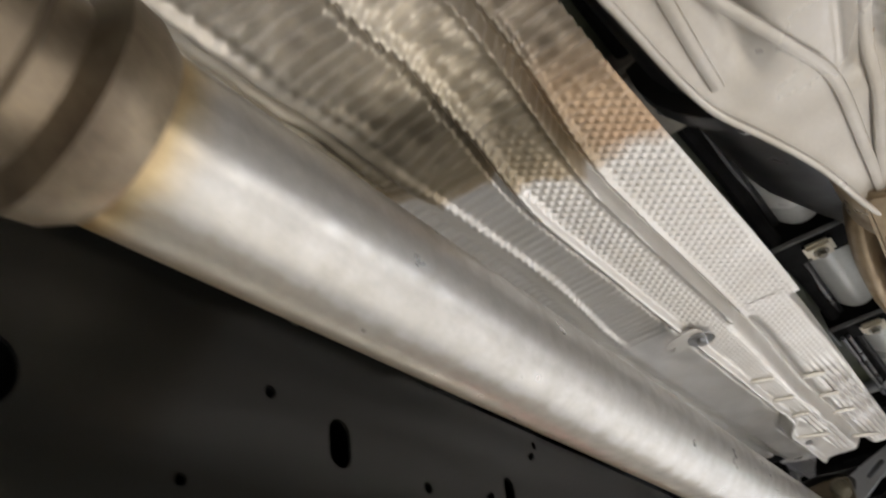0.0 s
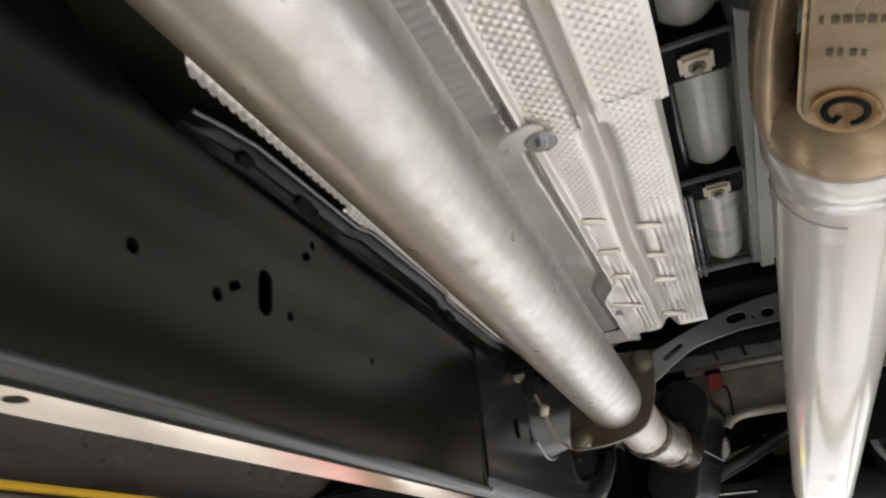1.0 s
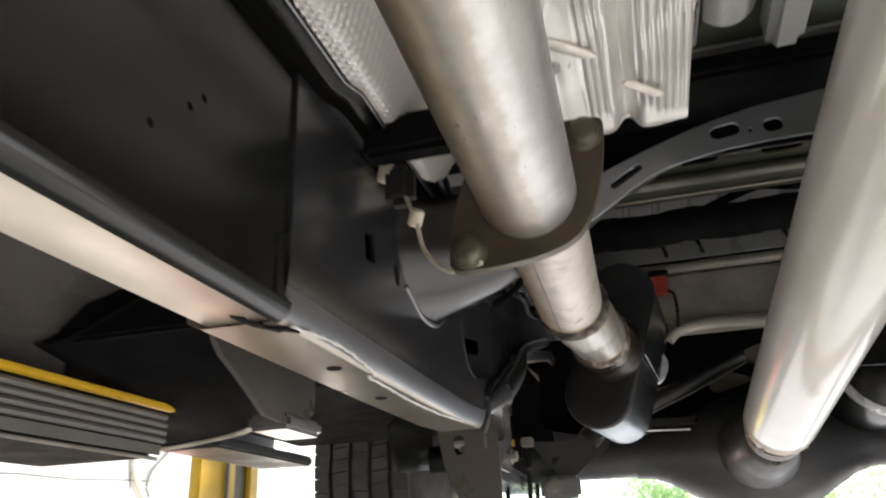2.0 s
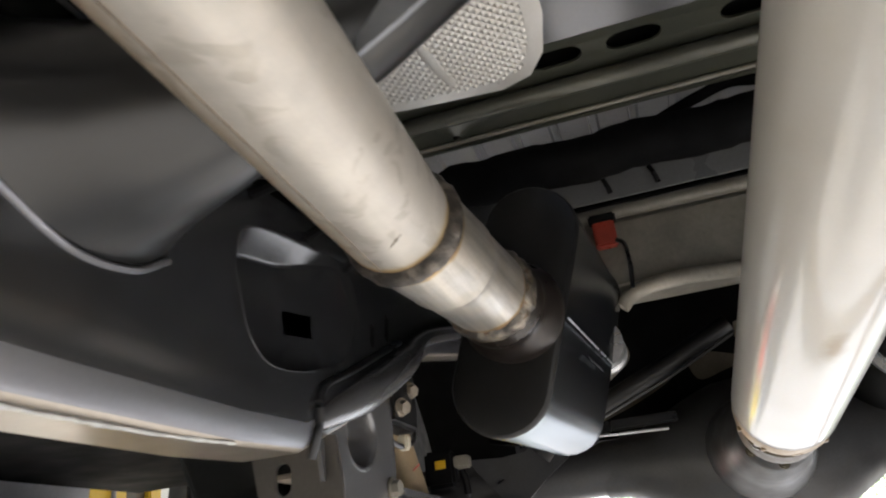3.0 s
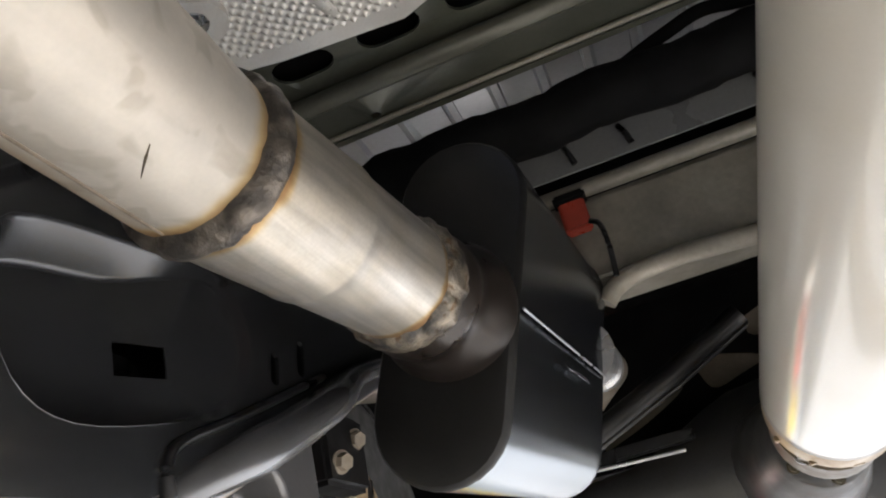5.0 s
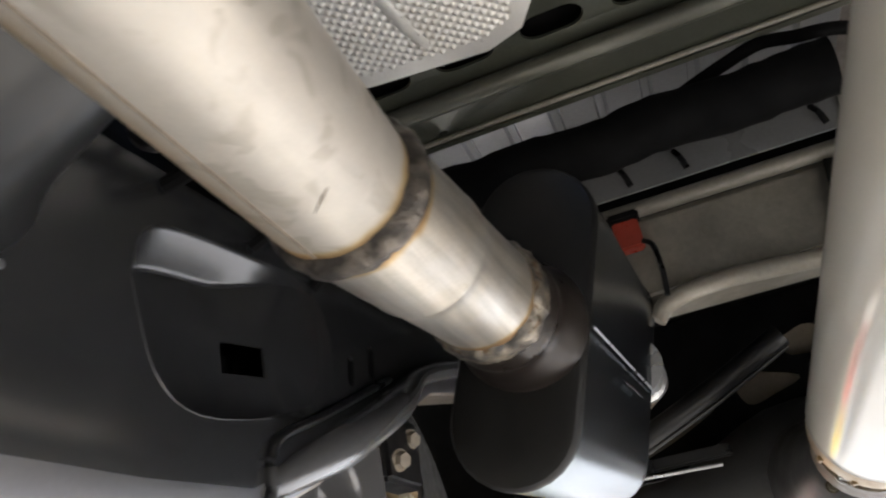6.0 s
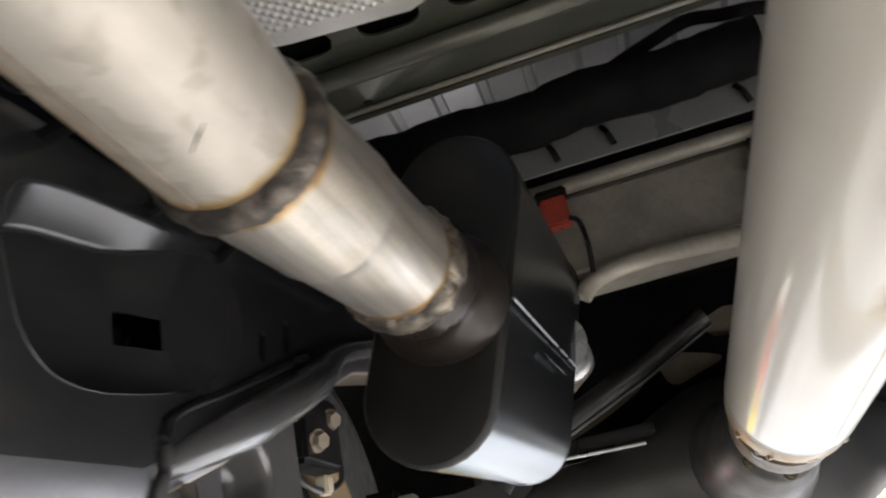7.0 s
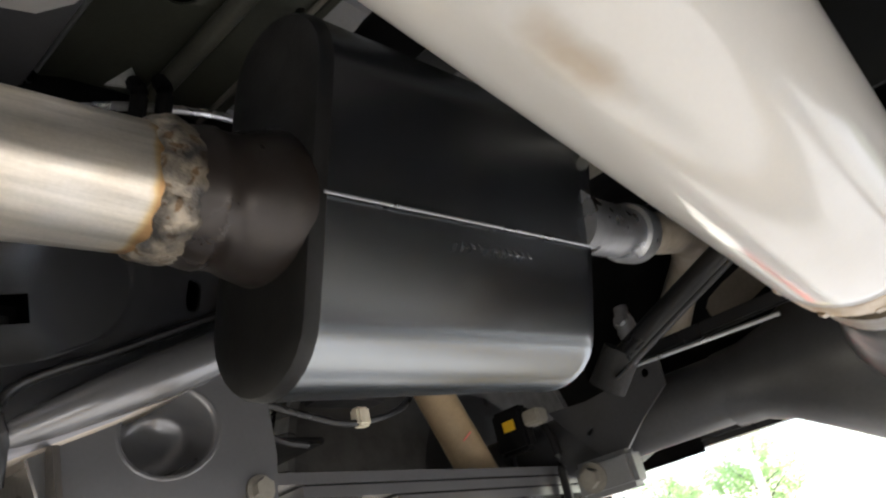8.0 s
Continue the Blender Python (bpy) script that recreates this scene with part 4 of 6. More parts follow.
part("front_sheet", sheet(-0.42, -0.104, 0.15, 0.965, front_z, 0.0019, 0.0019, lambda y: (-0.40 - 0.02 * step(0.68, 0.72, y), -0.104 + 0.002 * math.sin(y * 9))), FOIL_FRONT, heat_shield, smooth=60)
part("rear_sheet", sheet(-0.425, -0.110, 0.945, 1.662, rear_z, 0.0019, 0.0019, lambda y: (-0.425 + 0.02 * step(1.6, 1.662, y), -0.110 - 0.013 * step(0.95, 1.6, y) - 0.030 + math.sqrt(max(0.0, 0.030 ** 2 - max(0.0, y - 1.632) ** 2)))), FOIL, heat_shield, smooth=60)
for (x0, y0), (x1, y1) in (((-0.174, 1.207), (-0.146, 1.221)), ((-0.176, 1.301), (-0.150, 1.315)), ((-0.180, 1.394), (-0.150, 1.409)), ((-0.186, 1.545), (-0.150, 1.580)), ((-0.231, 1.158), (-0.203, 1.175)), ((-0.231, 1.256), (-0.203, 1.270)), ((-0.230, 1.347), (-0.207, 1.360)), ((-0.262, 1.450), (-0.210, 1.495))):
    pts = [Vector((x0 + (x1 - x0) * t, y0 + (y1 - y0) * t, 0)) for t in (0, 0.15, 0.3, 0.5, 0.7, 0.85, 1)]
    for p in pts:
        p.z = (shield_z(-0.14, p.y) if x0 > -0.19 else shield_z(-0.207, p.y)) - 0.0035
    part("cross_bead", sweep(pts, [0.004, 0.007, 0.0064, 0.0072, 0.0064, 0.007, 0.004], 14, squash=0.38), BEADED, heat_shield, "cream-tinted cross bead")
for at in ((-0.222, 0.962, 0.852), (-0.248, 1.50, 0.862)):
    bolt("fixing", at, (0, 0, -1), 0.0065, heat_shield, GALV, 2.4)
bm = plate(slot((0.012, 0), 0.050, 0.036, 6), [disc((-0.005, 0), 0.005, 10)], 0.0015, lambda u, v, w: (-0.252 + u, 0.955 + v - u * 0.25, 0.852 + w + u * 0.05))
part("lug", bm, FOIL, heat_shield)

# ---- body floor, bed and crossmembers ----
body_floor = thing("cab_floor", "grey primed cab floor pan seen from below", "floor pan")
# one floor in two tones: front shaded by colour, rear lightened against low light
part("pan", box_mesh((-0.95, -2.0, 0.986), (0.95, 1.70, 1.006), 0.004), DARK_FLOOR, body_floor, "front floor pan in a darkened tone")
part("rear_pan", box_mesh((-0.95, 1.70, 0.986), (0.95, 1.95, 1.006), 0.004), FLOOR, body_floor)
bed = thing("bed_floor", "ribbed grey pickup bed floor seen from below", "bed floor")
pts = []
x = -0.9775
while x < 0.95:
    pts += [(x, 1.15), (x + 0.0445, 1.15), (x + 0.0485, 1.162), (x + 0.0615, 1.162), (x + 0.0655, 1.15)]
    x += 0.066
part("ribbed_sheet", profile([(a, b) for a, b in pts], 2.0, 4.4, thick=0.002), BED, bed)
part("front_panel", box_mesh((-0.95, 1.95, 1.030), (0.95, 2.078, 1.17), 0.004), KICK, bed)
# not cut through: a black plate paints the dark of the hole
part("drain_hole", plate(slot((0.0445, 2.062), 0.020, 0.012, 6), [], 0.0015, lambda u, v, w: (u, v, 1.0285 + w)), LINER_SHADE, bed)
bed_beam = thing("bed_crossmember", "dark green-grey bed crossmember channel with slots", "crossmember")
slots = [slot((xx, 2.165), 0.070, 0.040, 4) for xx in (-0.36, -0.26, -0.16, -0.06, 0.08, 0.2)]
bm = plate([(-0.95, 2.06), (0.95, 2.06), (0.95, 2.29), (-0.95, 2.29)], slots + [disc((-0.325, 2.275), 0.006, 12)], 0.004, lambda u, v, w: (u, v, 1.045 + (v - 2.06) * 0.1 + w + 0.018 * step(2.085, 2.11, v) * (1 - step(2.20, 2.225, v))))
part("web", bm, OLIVE, bed_beam)
# paler edge strips put the beam's highlight lines into colour
for y, z, rr, m in ((2.084, 1.0425, 0.0028, GALV), (2.212, 1.060, 0.012, OLIVE_RIDGE), (2.284, 1.064, 0.0035, DUSTY)):
    part("edge", sweep([(-0.95, y, z), (0.95, y, z)], rr, 12), m, bed_beam)
# black sheet over the slots, added to keep their inside in shade
part("backing", box_mesh((-0.95, 2.07, 1.10), (0.95, 2.28, 1.105), 0), LINER_SHADE, bed_beam)
part("rear_lip", box_mesh((-0.95, 2.285, 1.06), (0.95, 2.30, 1.13), 0.003), OLIVE, bed_beam)
rear_cross = thing("rear_crossmember", "dusty steel rear crossmember beam with a bright lower lip", "crossmember")
part("beam", box_mesh((-0.22, 2.47, 0.85), (0.46, 2.56, 0.975), 0.012), DUSTY, rear_cross)
part("upper_rod", sweep([(-0.22, 2.455, 0.975), (0.45, 2.455, 0.975)], 0.011, 16), DUSTY, rear_cross)
part("lower_lip", sweep(spline([(-0.150, 2.46, 0.822), (-0.132, 2.46, 0.838), (-0.10, 2.46, 0.847), (-0.05, 2.46, 0.850)], 5) + [(0.10, 2.46, 0.84), (0.14, 2.46, 0.82), (0.2, 2.46, 0.74)], 0.012, 12), BEAM, rear_cross)
bm = plate([(0.10, 0.96), (0.17, 0.945), (0.30, 0.95), (0.30, 0.72), (0.07, 0.74), (0.045, 0.79), (0.085, 0.86)], [disc((0.15, 0.86), 0.008, 12), slot((0.13, 0.90), 0.012, 0.05, 6, -0.5)], 0.005, lambda u, v, w: (u, 2.445 + w - 0.15 * (u - 0.1), v))
part("end_flange", bm, FRAME, rear_cross)
tag_ = thing("red_clip", "red plastic clip on the rear crossmember", "clip")
part("body", box_mesh((-0.168, 2.44, 0.918), (-0.134, 2.462, 0.960), 0.003), RED, tag_)
part("saddle", box_mesh((-0.172, 2.436, 0.958), (-0.130, 2.464, 0.970), 0.003), LINER_SHADE, tag_)
part("wire", sweep(spline([(-0.136, 2.438, 0.922), (-0.126, 2.436, 0.912), (-0.124, 2.436, 0.880), (-0.128, 2.438, 0.842)], 4), 0.0035, 8), BLACK, tag_)

# ---- wheel ----
wheel = thing("wheel", "black rear tyre with deep tread grooves", "wheel")
bm = sweep([(x, 2.92, 0.62) for x in (-0.71, -0.715, -0.73, -0.75, -0.95, -0.97, -0.985, -0.99)], [0.26, 0.36, 0.395, 0.415, 0.415, 0.395, 0.36, 0.26], 64, up=(0, 1, 0))
part("tyre", bm, TYRE, wheel)


def tread_blocks(w0, w1, rows, count, r, c, gap=0.008, sipe=0.0025):
    """Rows of slanted rubber blocks round a tyre that turns on the x axis."""
    bm = bmesh.new()
    step_ = (w1 - w0) / rows
    for i in range(rows):
        for k in range(count):
            a0 = 2 * math.pi * (k + 0.5 * (i % 2)) / count
            a1 = a0 + 2 * math.pi / count - sipe / r
            lean = 0.006 * (1 if i % 2 else -1)
            vs = []
            for rr in (r - 0.004, r + 0.009):
                s = 0.0 if rr < r else 0.0012
                for x, a, q in ((w0 + i * step_ + gap / 2 + s, a0, lean), (w0 + (i + 1) * step_ - gap / 2 - s, a0, -lean), (w0 + (i + 1) * step_ - gap / 2 - s, a1, -lean), (w0 + i * step_ + gap / 2 + s, a1, lean)):
                    vs.append(bm.verts.new((x, c[0] + rr * math.cos(a + q), c[1] + rr * math.sin(a + q))))
            for f in ((4, 5, 6, 7), (0, 1, 5, 4), (1, 2, 6, 5), (2, 3, 7, 6), (3, 0, 4, 7)):
                bm.faces.new([vs[j] for j in f])
    return bm


part("tread", tread_blocks(-0.966, -0.732, 5, 96, 0.414, (2.92, 0.62)), TYRE, wheel, smooth=0)
part("rim", sweep([(x, 2.92, 0.62) for x in (-0.72, -0.714, -0.73, -0.81, -0.83)], [0.265, 0.255, 0.235, 0.225, 0.08], 48, up=(0, 1, 0)), BLACK, wheel, "black steel rim")
part("brake_drum", sweep([(x, 2.92, 0.62) for x in (-0.75, -0.71, -0.705)], [0.17, 0.17, 0.15], 40, up=(0, 1, 0)), BLACK, wheel)

# ---- frame crossmember, a tube that flares where it meets the rails ----
cross = thing("frame_crossmember", "dark arched frame crossmember with punched holes and flared ends", "crossmember")
bm = plate([(-0.26, 0.778), (-0.225, 0.798), (-0.192, 0.820), (-0.168, 0.833), (-0.143, 0.842), (-0.115, 0.848), (-0.08, 0.853), (-0.03, 0.856), (0.06, 0.856), (0.12, 0.848), (0.16, 0.834), (0.26, 0.785), (0.28, 0.85), (0.15, 0.898), (0.04, 0.909), (-0.045, 0.901), (-0.085, 0.893), (-0.123, 0.883), (-0.168, 0.868), (-0.208, 0.853), (-0.25, 0.835)], [slot((-0.078, 0.876), 0.034, 0.017, 6, 0.12), slot((-0.026, 0.874), 0.022, 0.017, 6, 0.1), disc((-0.051, 0.872), 0.003, 10), slot((-0.195, 0.838), 0.044, 0.010, 6, 0.55)], 0.004, lambda u, v, w: (u, 1.71 + w, v))
part("front_plate", bm, ARCH, cross, "blue-grey front plate")
part("upper_flange", box_mesh((-0.45, 1.665, 0.925), (0.45, 1.80, 0.955), 0.006), LINER_SHADE, cross)
part("back_plate", box_mesh((-0.25, 1.765, 0.878), (0.25, 1.775, 0.93), 0.003), LINER_SHADE, cross)


def ellipse_loft(rows, seg=28):
    """A tube along x through ellipses of (x, y, z, ry, rz)."""
    return loft([[Vector((x, y + ry * math.cos(a), z + rz * math.sin(a))) for a in (2 * math.pi * k / seg for k in range(seg))] for x, y, z, ry, rz in rows])


for s in (-1, 1):
    rows = [(s * 0.449, 1.71, 0.770, 0.104, 0.077), (s * 0.44, 1.711, 0.770, 0.095, 0.073), (s * 0.41, 1.713, 0.773, 0.076, 0.068), (s * 0.36, 1.718, 0.785, 0.058, 0.062), (s * 0.30, 1.725, 0.806, 0.045, 0.052), (s * 0.25, 1.735, 0.822, 0.032, 0.034), (s * 0.20, 1.745, 0.843, 0.020, 0.014), (s * 0.16, 1.745, 0.858, 0.012, 0.010)]
    part("flared_end", ellipse_loft(rows), CROSS, cross)
part("weld_bead", sweep(spline([(-0.447, 1.64, 0.711), (-0.447, 1.70, 0.692), (-0.446, 1.755, 0.697), (-0.445, 1.79, 0.716)]), 0.0028, 8), WORN_HIGHLIGHT, cross)

# ---- right-hand rail closes the frame ----
right_rail = thing("frame_rail", "dark grey coated steel ladder frame rail on the far side", "frame rail")
part("inner_web", box_mesh((0.45, -1.6, 0.61), (0.455, 2.05, 0.81), 0.002), FRAME, right_rail)
part("lower_flange", box_mesh((0.45, -1.6, 0.60), (0.53, 2.05, 0.608), 0.003), UNDER, right_rail)
part("outer_web", box_mesh((0.525, -1.6, 0.61), (0.53, 2.05, 0.81), 0.002), FRAME, right_rail)
bm = bmesh.new()
rows = [[bm.verts.new(v) for v in ((0.45, y, z), (0.53, y, z), (0.53, y, z + 0.19), (0.45, y, z + 0.19))] for y, z in ((2.05, 0.61), (2.3, 0.73), (2.5, 0.82), (2.9, 0.9), (4.0, 0.9))]
for a, b in zip(rows, rows[1:]):
    for k in range(4):
        bm.faces.new((a[k], a[(k + 1) % 4], b[(k + 1) % 4], b[k]))
part("kick_up", bm, FRAME, right_rail)

# ---- running boards and sills ----
def running_board(s):
    board = thing("running_board", "black ribbed running board with a yellow stripe", "running board", "running boards")
    part("step", box_mesh((-1.0, -1.2, 0.560), (-0.815, 1.74, 0.604), 0.010), LINER_SHADE, board)
    part("stripe", box_mesh((-0.814, -1.2, 0.6185), (-0.80, 1.745, 0.6262), 0.002), YELLOW, board)
    for k in range(4):
        part("tread_rib", sweep([(-0.812, -1.2, 0.6105 - 0.0095 * k), (-0.812, 1.738, 0.6105 - 0.0095 * k)], 0.0044, 8), BOARD, board)
    part("lower_edge", sweep([(-0.822, -1.2, 0.560), (-0.822, 1.74, 0.560)], 0.0025, 10), DUSTY, board)
    part("face_panel", box_mesh((-0.8135, -1.2, 0.563), (-0.8115, 1.735, 0.576), 0.001), BOARD, board)
    for y in (0.1, 1.0):
        part("hanger_arm", sweep([(-0.86, y, 0.60), (-0.87, y, 0.68), (-0.86, y, 0.74)], 0.014, 12), BLACK, board)
    return board


left_board = running_board(-1)
right_board = copy_thing(left_board, Matrix.Rotation(math.pi, 4, "Z") @ Matrix.Translation((0, -0.54, 0)))


def sill(s):
    ob = thing("body_sill", "dark grey painted body sill panel", "body sill", "body sills")
    part("panel", profile([(-0.60, 0.80), (-0.64, 0.74), (-0.78, 0.70), (-0.81, 0.672), (-0.85, 0.655), (-0.93, 0.655), (-0.98, 0.69), (-0.99, 0.80), (-0.99, 1.3)], -2.0, 1.54, thick=0.004), SILL, ob)
    part("pinch_flange", box_mesh((-0.645, -2.0, 0.715), (-0.64, 1.60, 0.742), 0.002), DUSTY, ob)
    part("inner_floor", box_mesh((-0.64, -2.0, 0.80), (-0.50, 1.62, 0.81), 0.003), DARK_FLOOR, ob)
    part("inner_skirt", box_mesh((-0.845, -1.9, 0.585), (-0.835, 1.58, 0.715), 0.002), SILL, ob)
    part("end_cap", box_mesh((-0.985, 1.535, 0.66), (-0.62, 1.55, 1.1), 0.004), LINER_SHADE, ob)
    return ob


left_sill = sill(-1)
right_sill = copy_thing(left_sill, Matrix.Rotation(math.pi, 4, "Z") @ Matrix.Translation((0, 0.38, 0)))

# ---- wheel arch liners ----
# the right-hand liner is unseen, mirrored in to keep sky light out
for s in (-1, 1):
    ob = thing("wheel_arch_liner", "black plastic wheel arch liner behind the cab", "wheel arch liner", "wheel arch liners")
    bm = bmesh.new()
    rows = []
    for k in range(13):
        a = math.pi * (0.16 + 0.84 * k / 12)
        y, z = 2.92 - 0.56 * math.cos(a), 0.62 + 0.56 * math.sin(a)
        rows.append([bm.verts.new((s * x, y, z)) for x in (0.535, 0.60, 0.78, 0.95)])
    for a, b in zip(rows, rows[1:]):
        for k in range(3):
            bm.faces.new((a[k], a[k + 1], b[k + 1], b[k]))
    bmesh.ops.solidify(bm, geom=bm.faces[:], thickness=0.004)
    part("arch", bm, LINER_SHADE, ob)
    bm = bmesh.new()
    low = [(0.99, 1.90, 0.597), (0.866, 1.866, 0.597), (0.748, 1.809, 0.597), (0.672, 1.746, 0.597), (0.62, 1.74, 0.63), (0.56, 1.98, 0.70)]
    high = [(0.97, 1.53, 0.66), (0.80, 1.53, 0.66), (0.70, 1.53, 0.70), (0.62, 1.54, 0.75), (0.56, 1.70, 0.79), (0.54, 1.98, 0.80)]
    rows = [[bm.verts.new((s * p, q, r)) for p, q, r in (Vector(h).lerp(Vector(w), t) for w, h in zip(low, high))] for t in (0, 0.2, 0.4, 0.6, 0.8, 1.0)]
    for a, b in zip(rows, rows[1:]):
        for k in range(5):
            bm.faces.new((a[k], a[k + 1], b[k + 1], b[k]))
    part("front_flap", bm, LINER_SHADE, ob)
    part("flap_edge", sweep(spline([(s * x, y, z - 0.002) for x, y, z in low[:4]]), 0.004, 8), DUSTY, ob)
    part("mount_panel", plate([(1.49, 0.72), (1.513, 0.636), (1.528, 0.623), (1.551, 0.6135), (1.580, 0.599), (1.618, 0.579), (1.656, 0.5765), (1.712, 0.578), (1.735, 0.60), (1.74, 0.72)], [], 0.006, lambda u, v, w: (s * (0.60 + w), u, v)), SILL, ob, "dusty steel mounting panel")
    part("side_closing", box_mesh((min(s * 0.545, s * 0.55), 1.6, 0.70), (max(s * 0.545, s * 0.55), 2.36, 1.1), 0.001), LINER_SHADE, ob)
    part("inner_sheet", box_mesh((min(s * 0.56, s * 0.96), 1.75, 0.66), (max(s * 0.56, s * 0.96), 2.42, 0.668), 0.002), LINER_SHADE, ob)
    part("bedside_flange", box_mesh((min(s * 0.86, s * 0.965), 1.94, 0.600), (max(s * 0.86, s * 0.965), 2.28, 0.618), 0.004), AXLE, ob)
    part("bracket", box_mesh((min(s * 0.592, s * 0.645), 1.655, 0.570), (max(s * 0.592, s * 0.645), 1.745, 0.588), 0.005), KICK, ob)

# ---- bed sides and tail ----
ob = thing("cargo_box", "grey painted pickup cargo box seen from below", "cargo box")
for s in (-1, 1):
    outl = [(1.70, 0.605), (2.30, 0.603), *[(2.92 - 0.60 * math.cos(a), 0.62 + 0.58 * math.sin(a)) for a in (math.pi * k / 16 for k in range(17))], (3.6, 0.62), (4.4, 0.66), (4.4, 1.75), (1.70, 1.75)]
    part("side", plate(outl, [], 0.01, lambda u, v, w: (s * (0.97 + w), u, v)), BED, ob)
tail = thing("rear_bumper", "dark steel rear bumper beam", "bumper")
part("beam", box_mesh((-0.95, 4.36, 0.72), (0.95, 4.46, 1.20), 0.02), BLACK, tail)
cab_back = thing("cab_body", "grey painted cab body above the floor", "cab body")
part("side", box_mesh((-0.99, -2.0, 1.28), (-0.98, 1.62, 1.75), 0.002), BED, cab_back)
part("side", box_mesh((0.98, -2.0, 1.28), (0.99, 1.62, 1.75), 0.002), BED, cab_back)
part("front", box_mesh((-0.98, -2.02, 0.55), (0.98, -2.0, 1.75), 0.004), BLACK, cab_back)

# ---- small dimpled shield under the cab's rear edge ----
small_shield = thing("heat_shield", "small dimpled aluminium heat shield with a bolted ear", "heat shield")
outl = [(-0.388, 1.93), (-0.40, 1.97), (-0.402, 2.0), (-0.392, 2.03), (-0.365, 2.05), (-0.33, 2.057), (-0.22, 2.068), (-0.185, 2.055), (-0.165, 2.02), (-0.155, 1.96), (-0.155, 1.80), (-0.388, 1.80)]
bm = plate(outl, [], 0.002, lambda u, v, w: (u, v, 0.9798 + w))
part("rim", bm, FOIL, small_shield)


def inside(x, y, loop):
    hit = False
    for (a, b), (c, d) in zip(loop, loop[1:] + loop[:1]):
        if (b > y) != (d > y) and x < (c - a) * (y - b) / (d - b) + a:
            hit = not hit
    return hit


inner = [(-0.372, 1.95), (-0.384, 1.99), (-0.375, 2.02), (-0.35, 2.036), (-0.22, 2.050), (-0.19, 2.035), (-0.175, 1.99), (-0.17, 1.81), (-0.372, 1.81)]
bm = bmesh.new()
g = {}
n = 0.0016
for i in range(int(0.24 / n)):
    for j in range(int(0.26 / n)):
        x, y = -0.395 + i * n, 1.80 + j * n
        if inside(x, y, inner):
            g[i, j] = bm.verts.new((x, y, 0.9785 + dimple(x, y, 0.0105, 0.0040)))
for (i, j), v in g.items():
    q = [g.get((i + 1, j)), g.get((i + 1, j + 1)), g.get((i, j + 1))]
    if all(q):
        bm.faces.new((v, *q))
part("dimpled_field", bm, FOIL, small_shield, smooth=70)
part("rib", sweep([(-0.300, 1.84, 0.978), (-0.276, 2.0, 0.978), (-0.268, 2.032, 0.979)], 0.006, 12, squash=0.5), FOIL, small_shield)
bm = plate(slot((0, 0), 0.064, 0.042, 8, 0.5), [disc((0.006, 0.003), 0.011, 16)], 0.008, lambda u, v, w: (-0.368 + u, 1.972 + v, 0.9690 + w))
part("ear", bm, FOIL, small_shield)
bolt("fixing", (-0.362, 1.975, 0.974), (0, 0, -1), 0.006, small_shield, GALV, 1.4)

# ---- rear crossmember fittings ----
harness = thing("wrapped_harness", "thick black cloth-wrapped wiring harness", "wiring harness")
pts = [Vector((-0.42 + 0.055 * k, 2.36 + 0.004 * math.sin(k * 1.7), 1.030 + 0.002 * math.sin(k * 2.3))) for k in range(11)]
pts = [Vector((-0.395, 2.44, 0.90)), Vector((-0.385, 2.40, 0.975))] + pts[1:]
part("trunk", sweep(spline(pts, 4), [0.035 + 0.003 * noise.noise(Vector((k * 0.7, 0, 3))) for k in range(45)], 18), LINER_SHADE, harness)
part("branch", sweep(spline([(-0.06, 2.355, 1.050), (-0.02, 2.355, 1.066), (0.021, 2.355, 1.080), (0.067, 2.355, 1.092), (0.107, 2.36, 1.088), (0.152, 2.36, 1.080), (0.20, 2.375, 1.068)]), 0.0085, 12), LINER_SHADE, harness)
shelf = thing("mounting_shelf", "grey steel shelf plate with black clips", "bracket")
part("plate", plate([(-0.42, 0.975), (0.45, 0.975), (0.45, 1.03), (-0.42, 1.03)], [], 0.003, lambda u, v, w: (u, 2.405 + w, v)), GREY, shelf)
part("upper_edge", sweep([(-0.42, 2.40, 1.032), (0.45, 2.40, 1.032)], 0.005, 10), GALV, shelf)
for x in (-0.137, -0.066, 0.10, 0.17):
    part("clip", sweep(spline([(x, 2.398, 1.01), (x + 0.004, 2.392, 0.995), (x + 0.008, 2.396, 0.98)], 3), 0.004, 8), BLACK, shelf)
gusset = thing("gusset_bracket", "dull steel gusset bracket on the rear crossmember", "bracket")
bm = plate([(0.195, 1.148), (0.181, 1.126), (0.141, 1.047), (0.128, 0.985), (0.126, 0.932), (0.142, 0.895), (0.30, 0.88), (0.36, 1.0), (0.34, 1.148)], [disc((0.215, 1.0), 0.014, 14), disc((0.235, 1.09), 0.008, 12)], 0.005, lambda u, v, w: (u, 2.395 + w - 0.25 * (u - 0.14), v))
part("plate", bm, DULL, gusset)
part("fold", sweep([(0.172, 2.387, 1.055), (0.158, 2.390, 1.0)], 0.006, 10), GALV, gusset)
bolt("bolt", (0.13, 2.43, 1.012), (-0.4, -1, -0.2), 0.010, gusset, GALV, 1.4)
part("strap", sweep(spline([(0.13, 2.42, 1.01), (0.16, 2.40, 0.98), (0.19, 2.38, 0.93), (0.21, 2.36, 0.86)]), 0.009, 10), BLACK, gusset)

# ---- tailpipe and links behind the muffler ----
tailpipe = thing("tailpipe", "tan dusty bent steel tailpipe behind the muffler", "exhaust pipe")
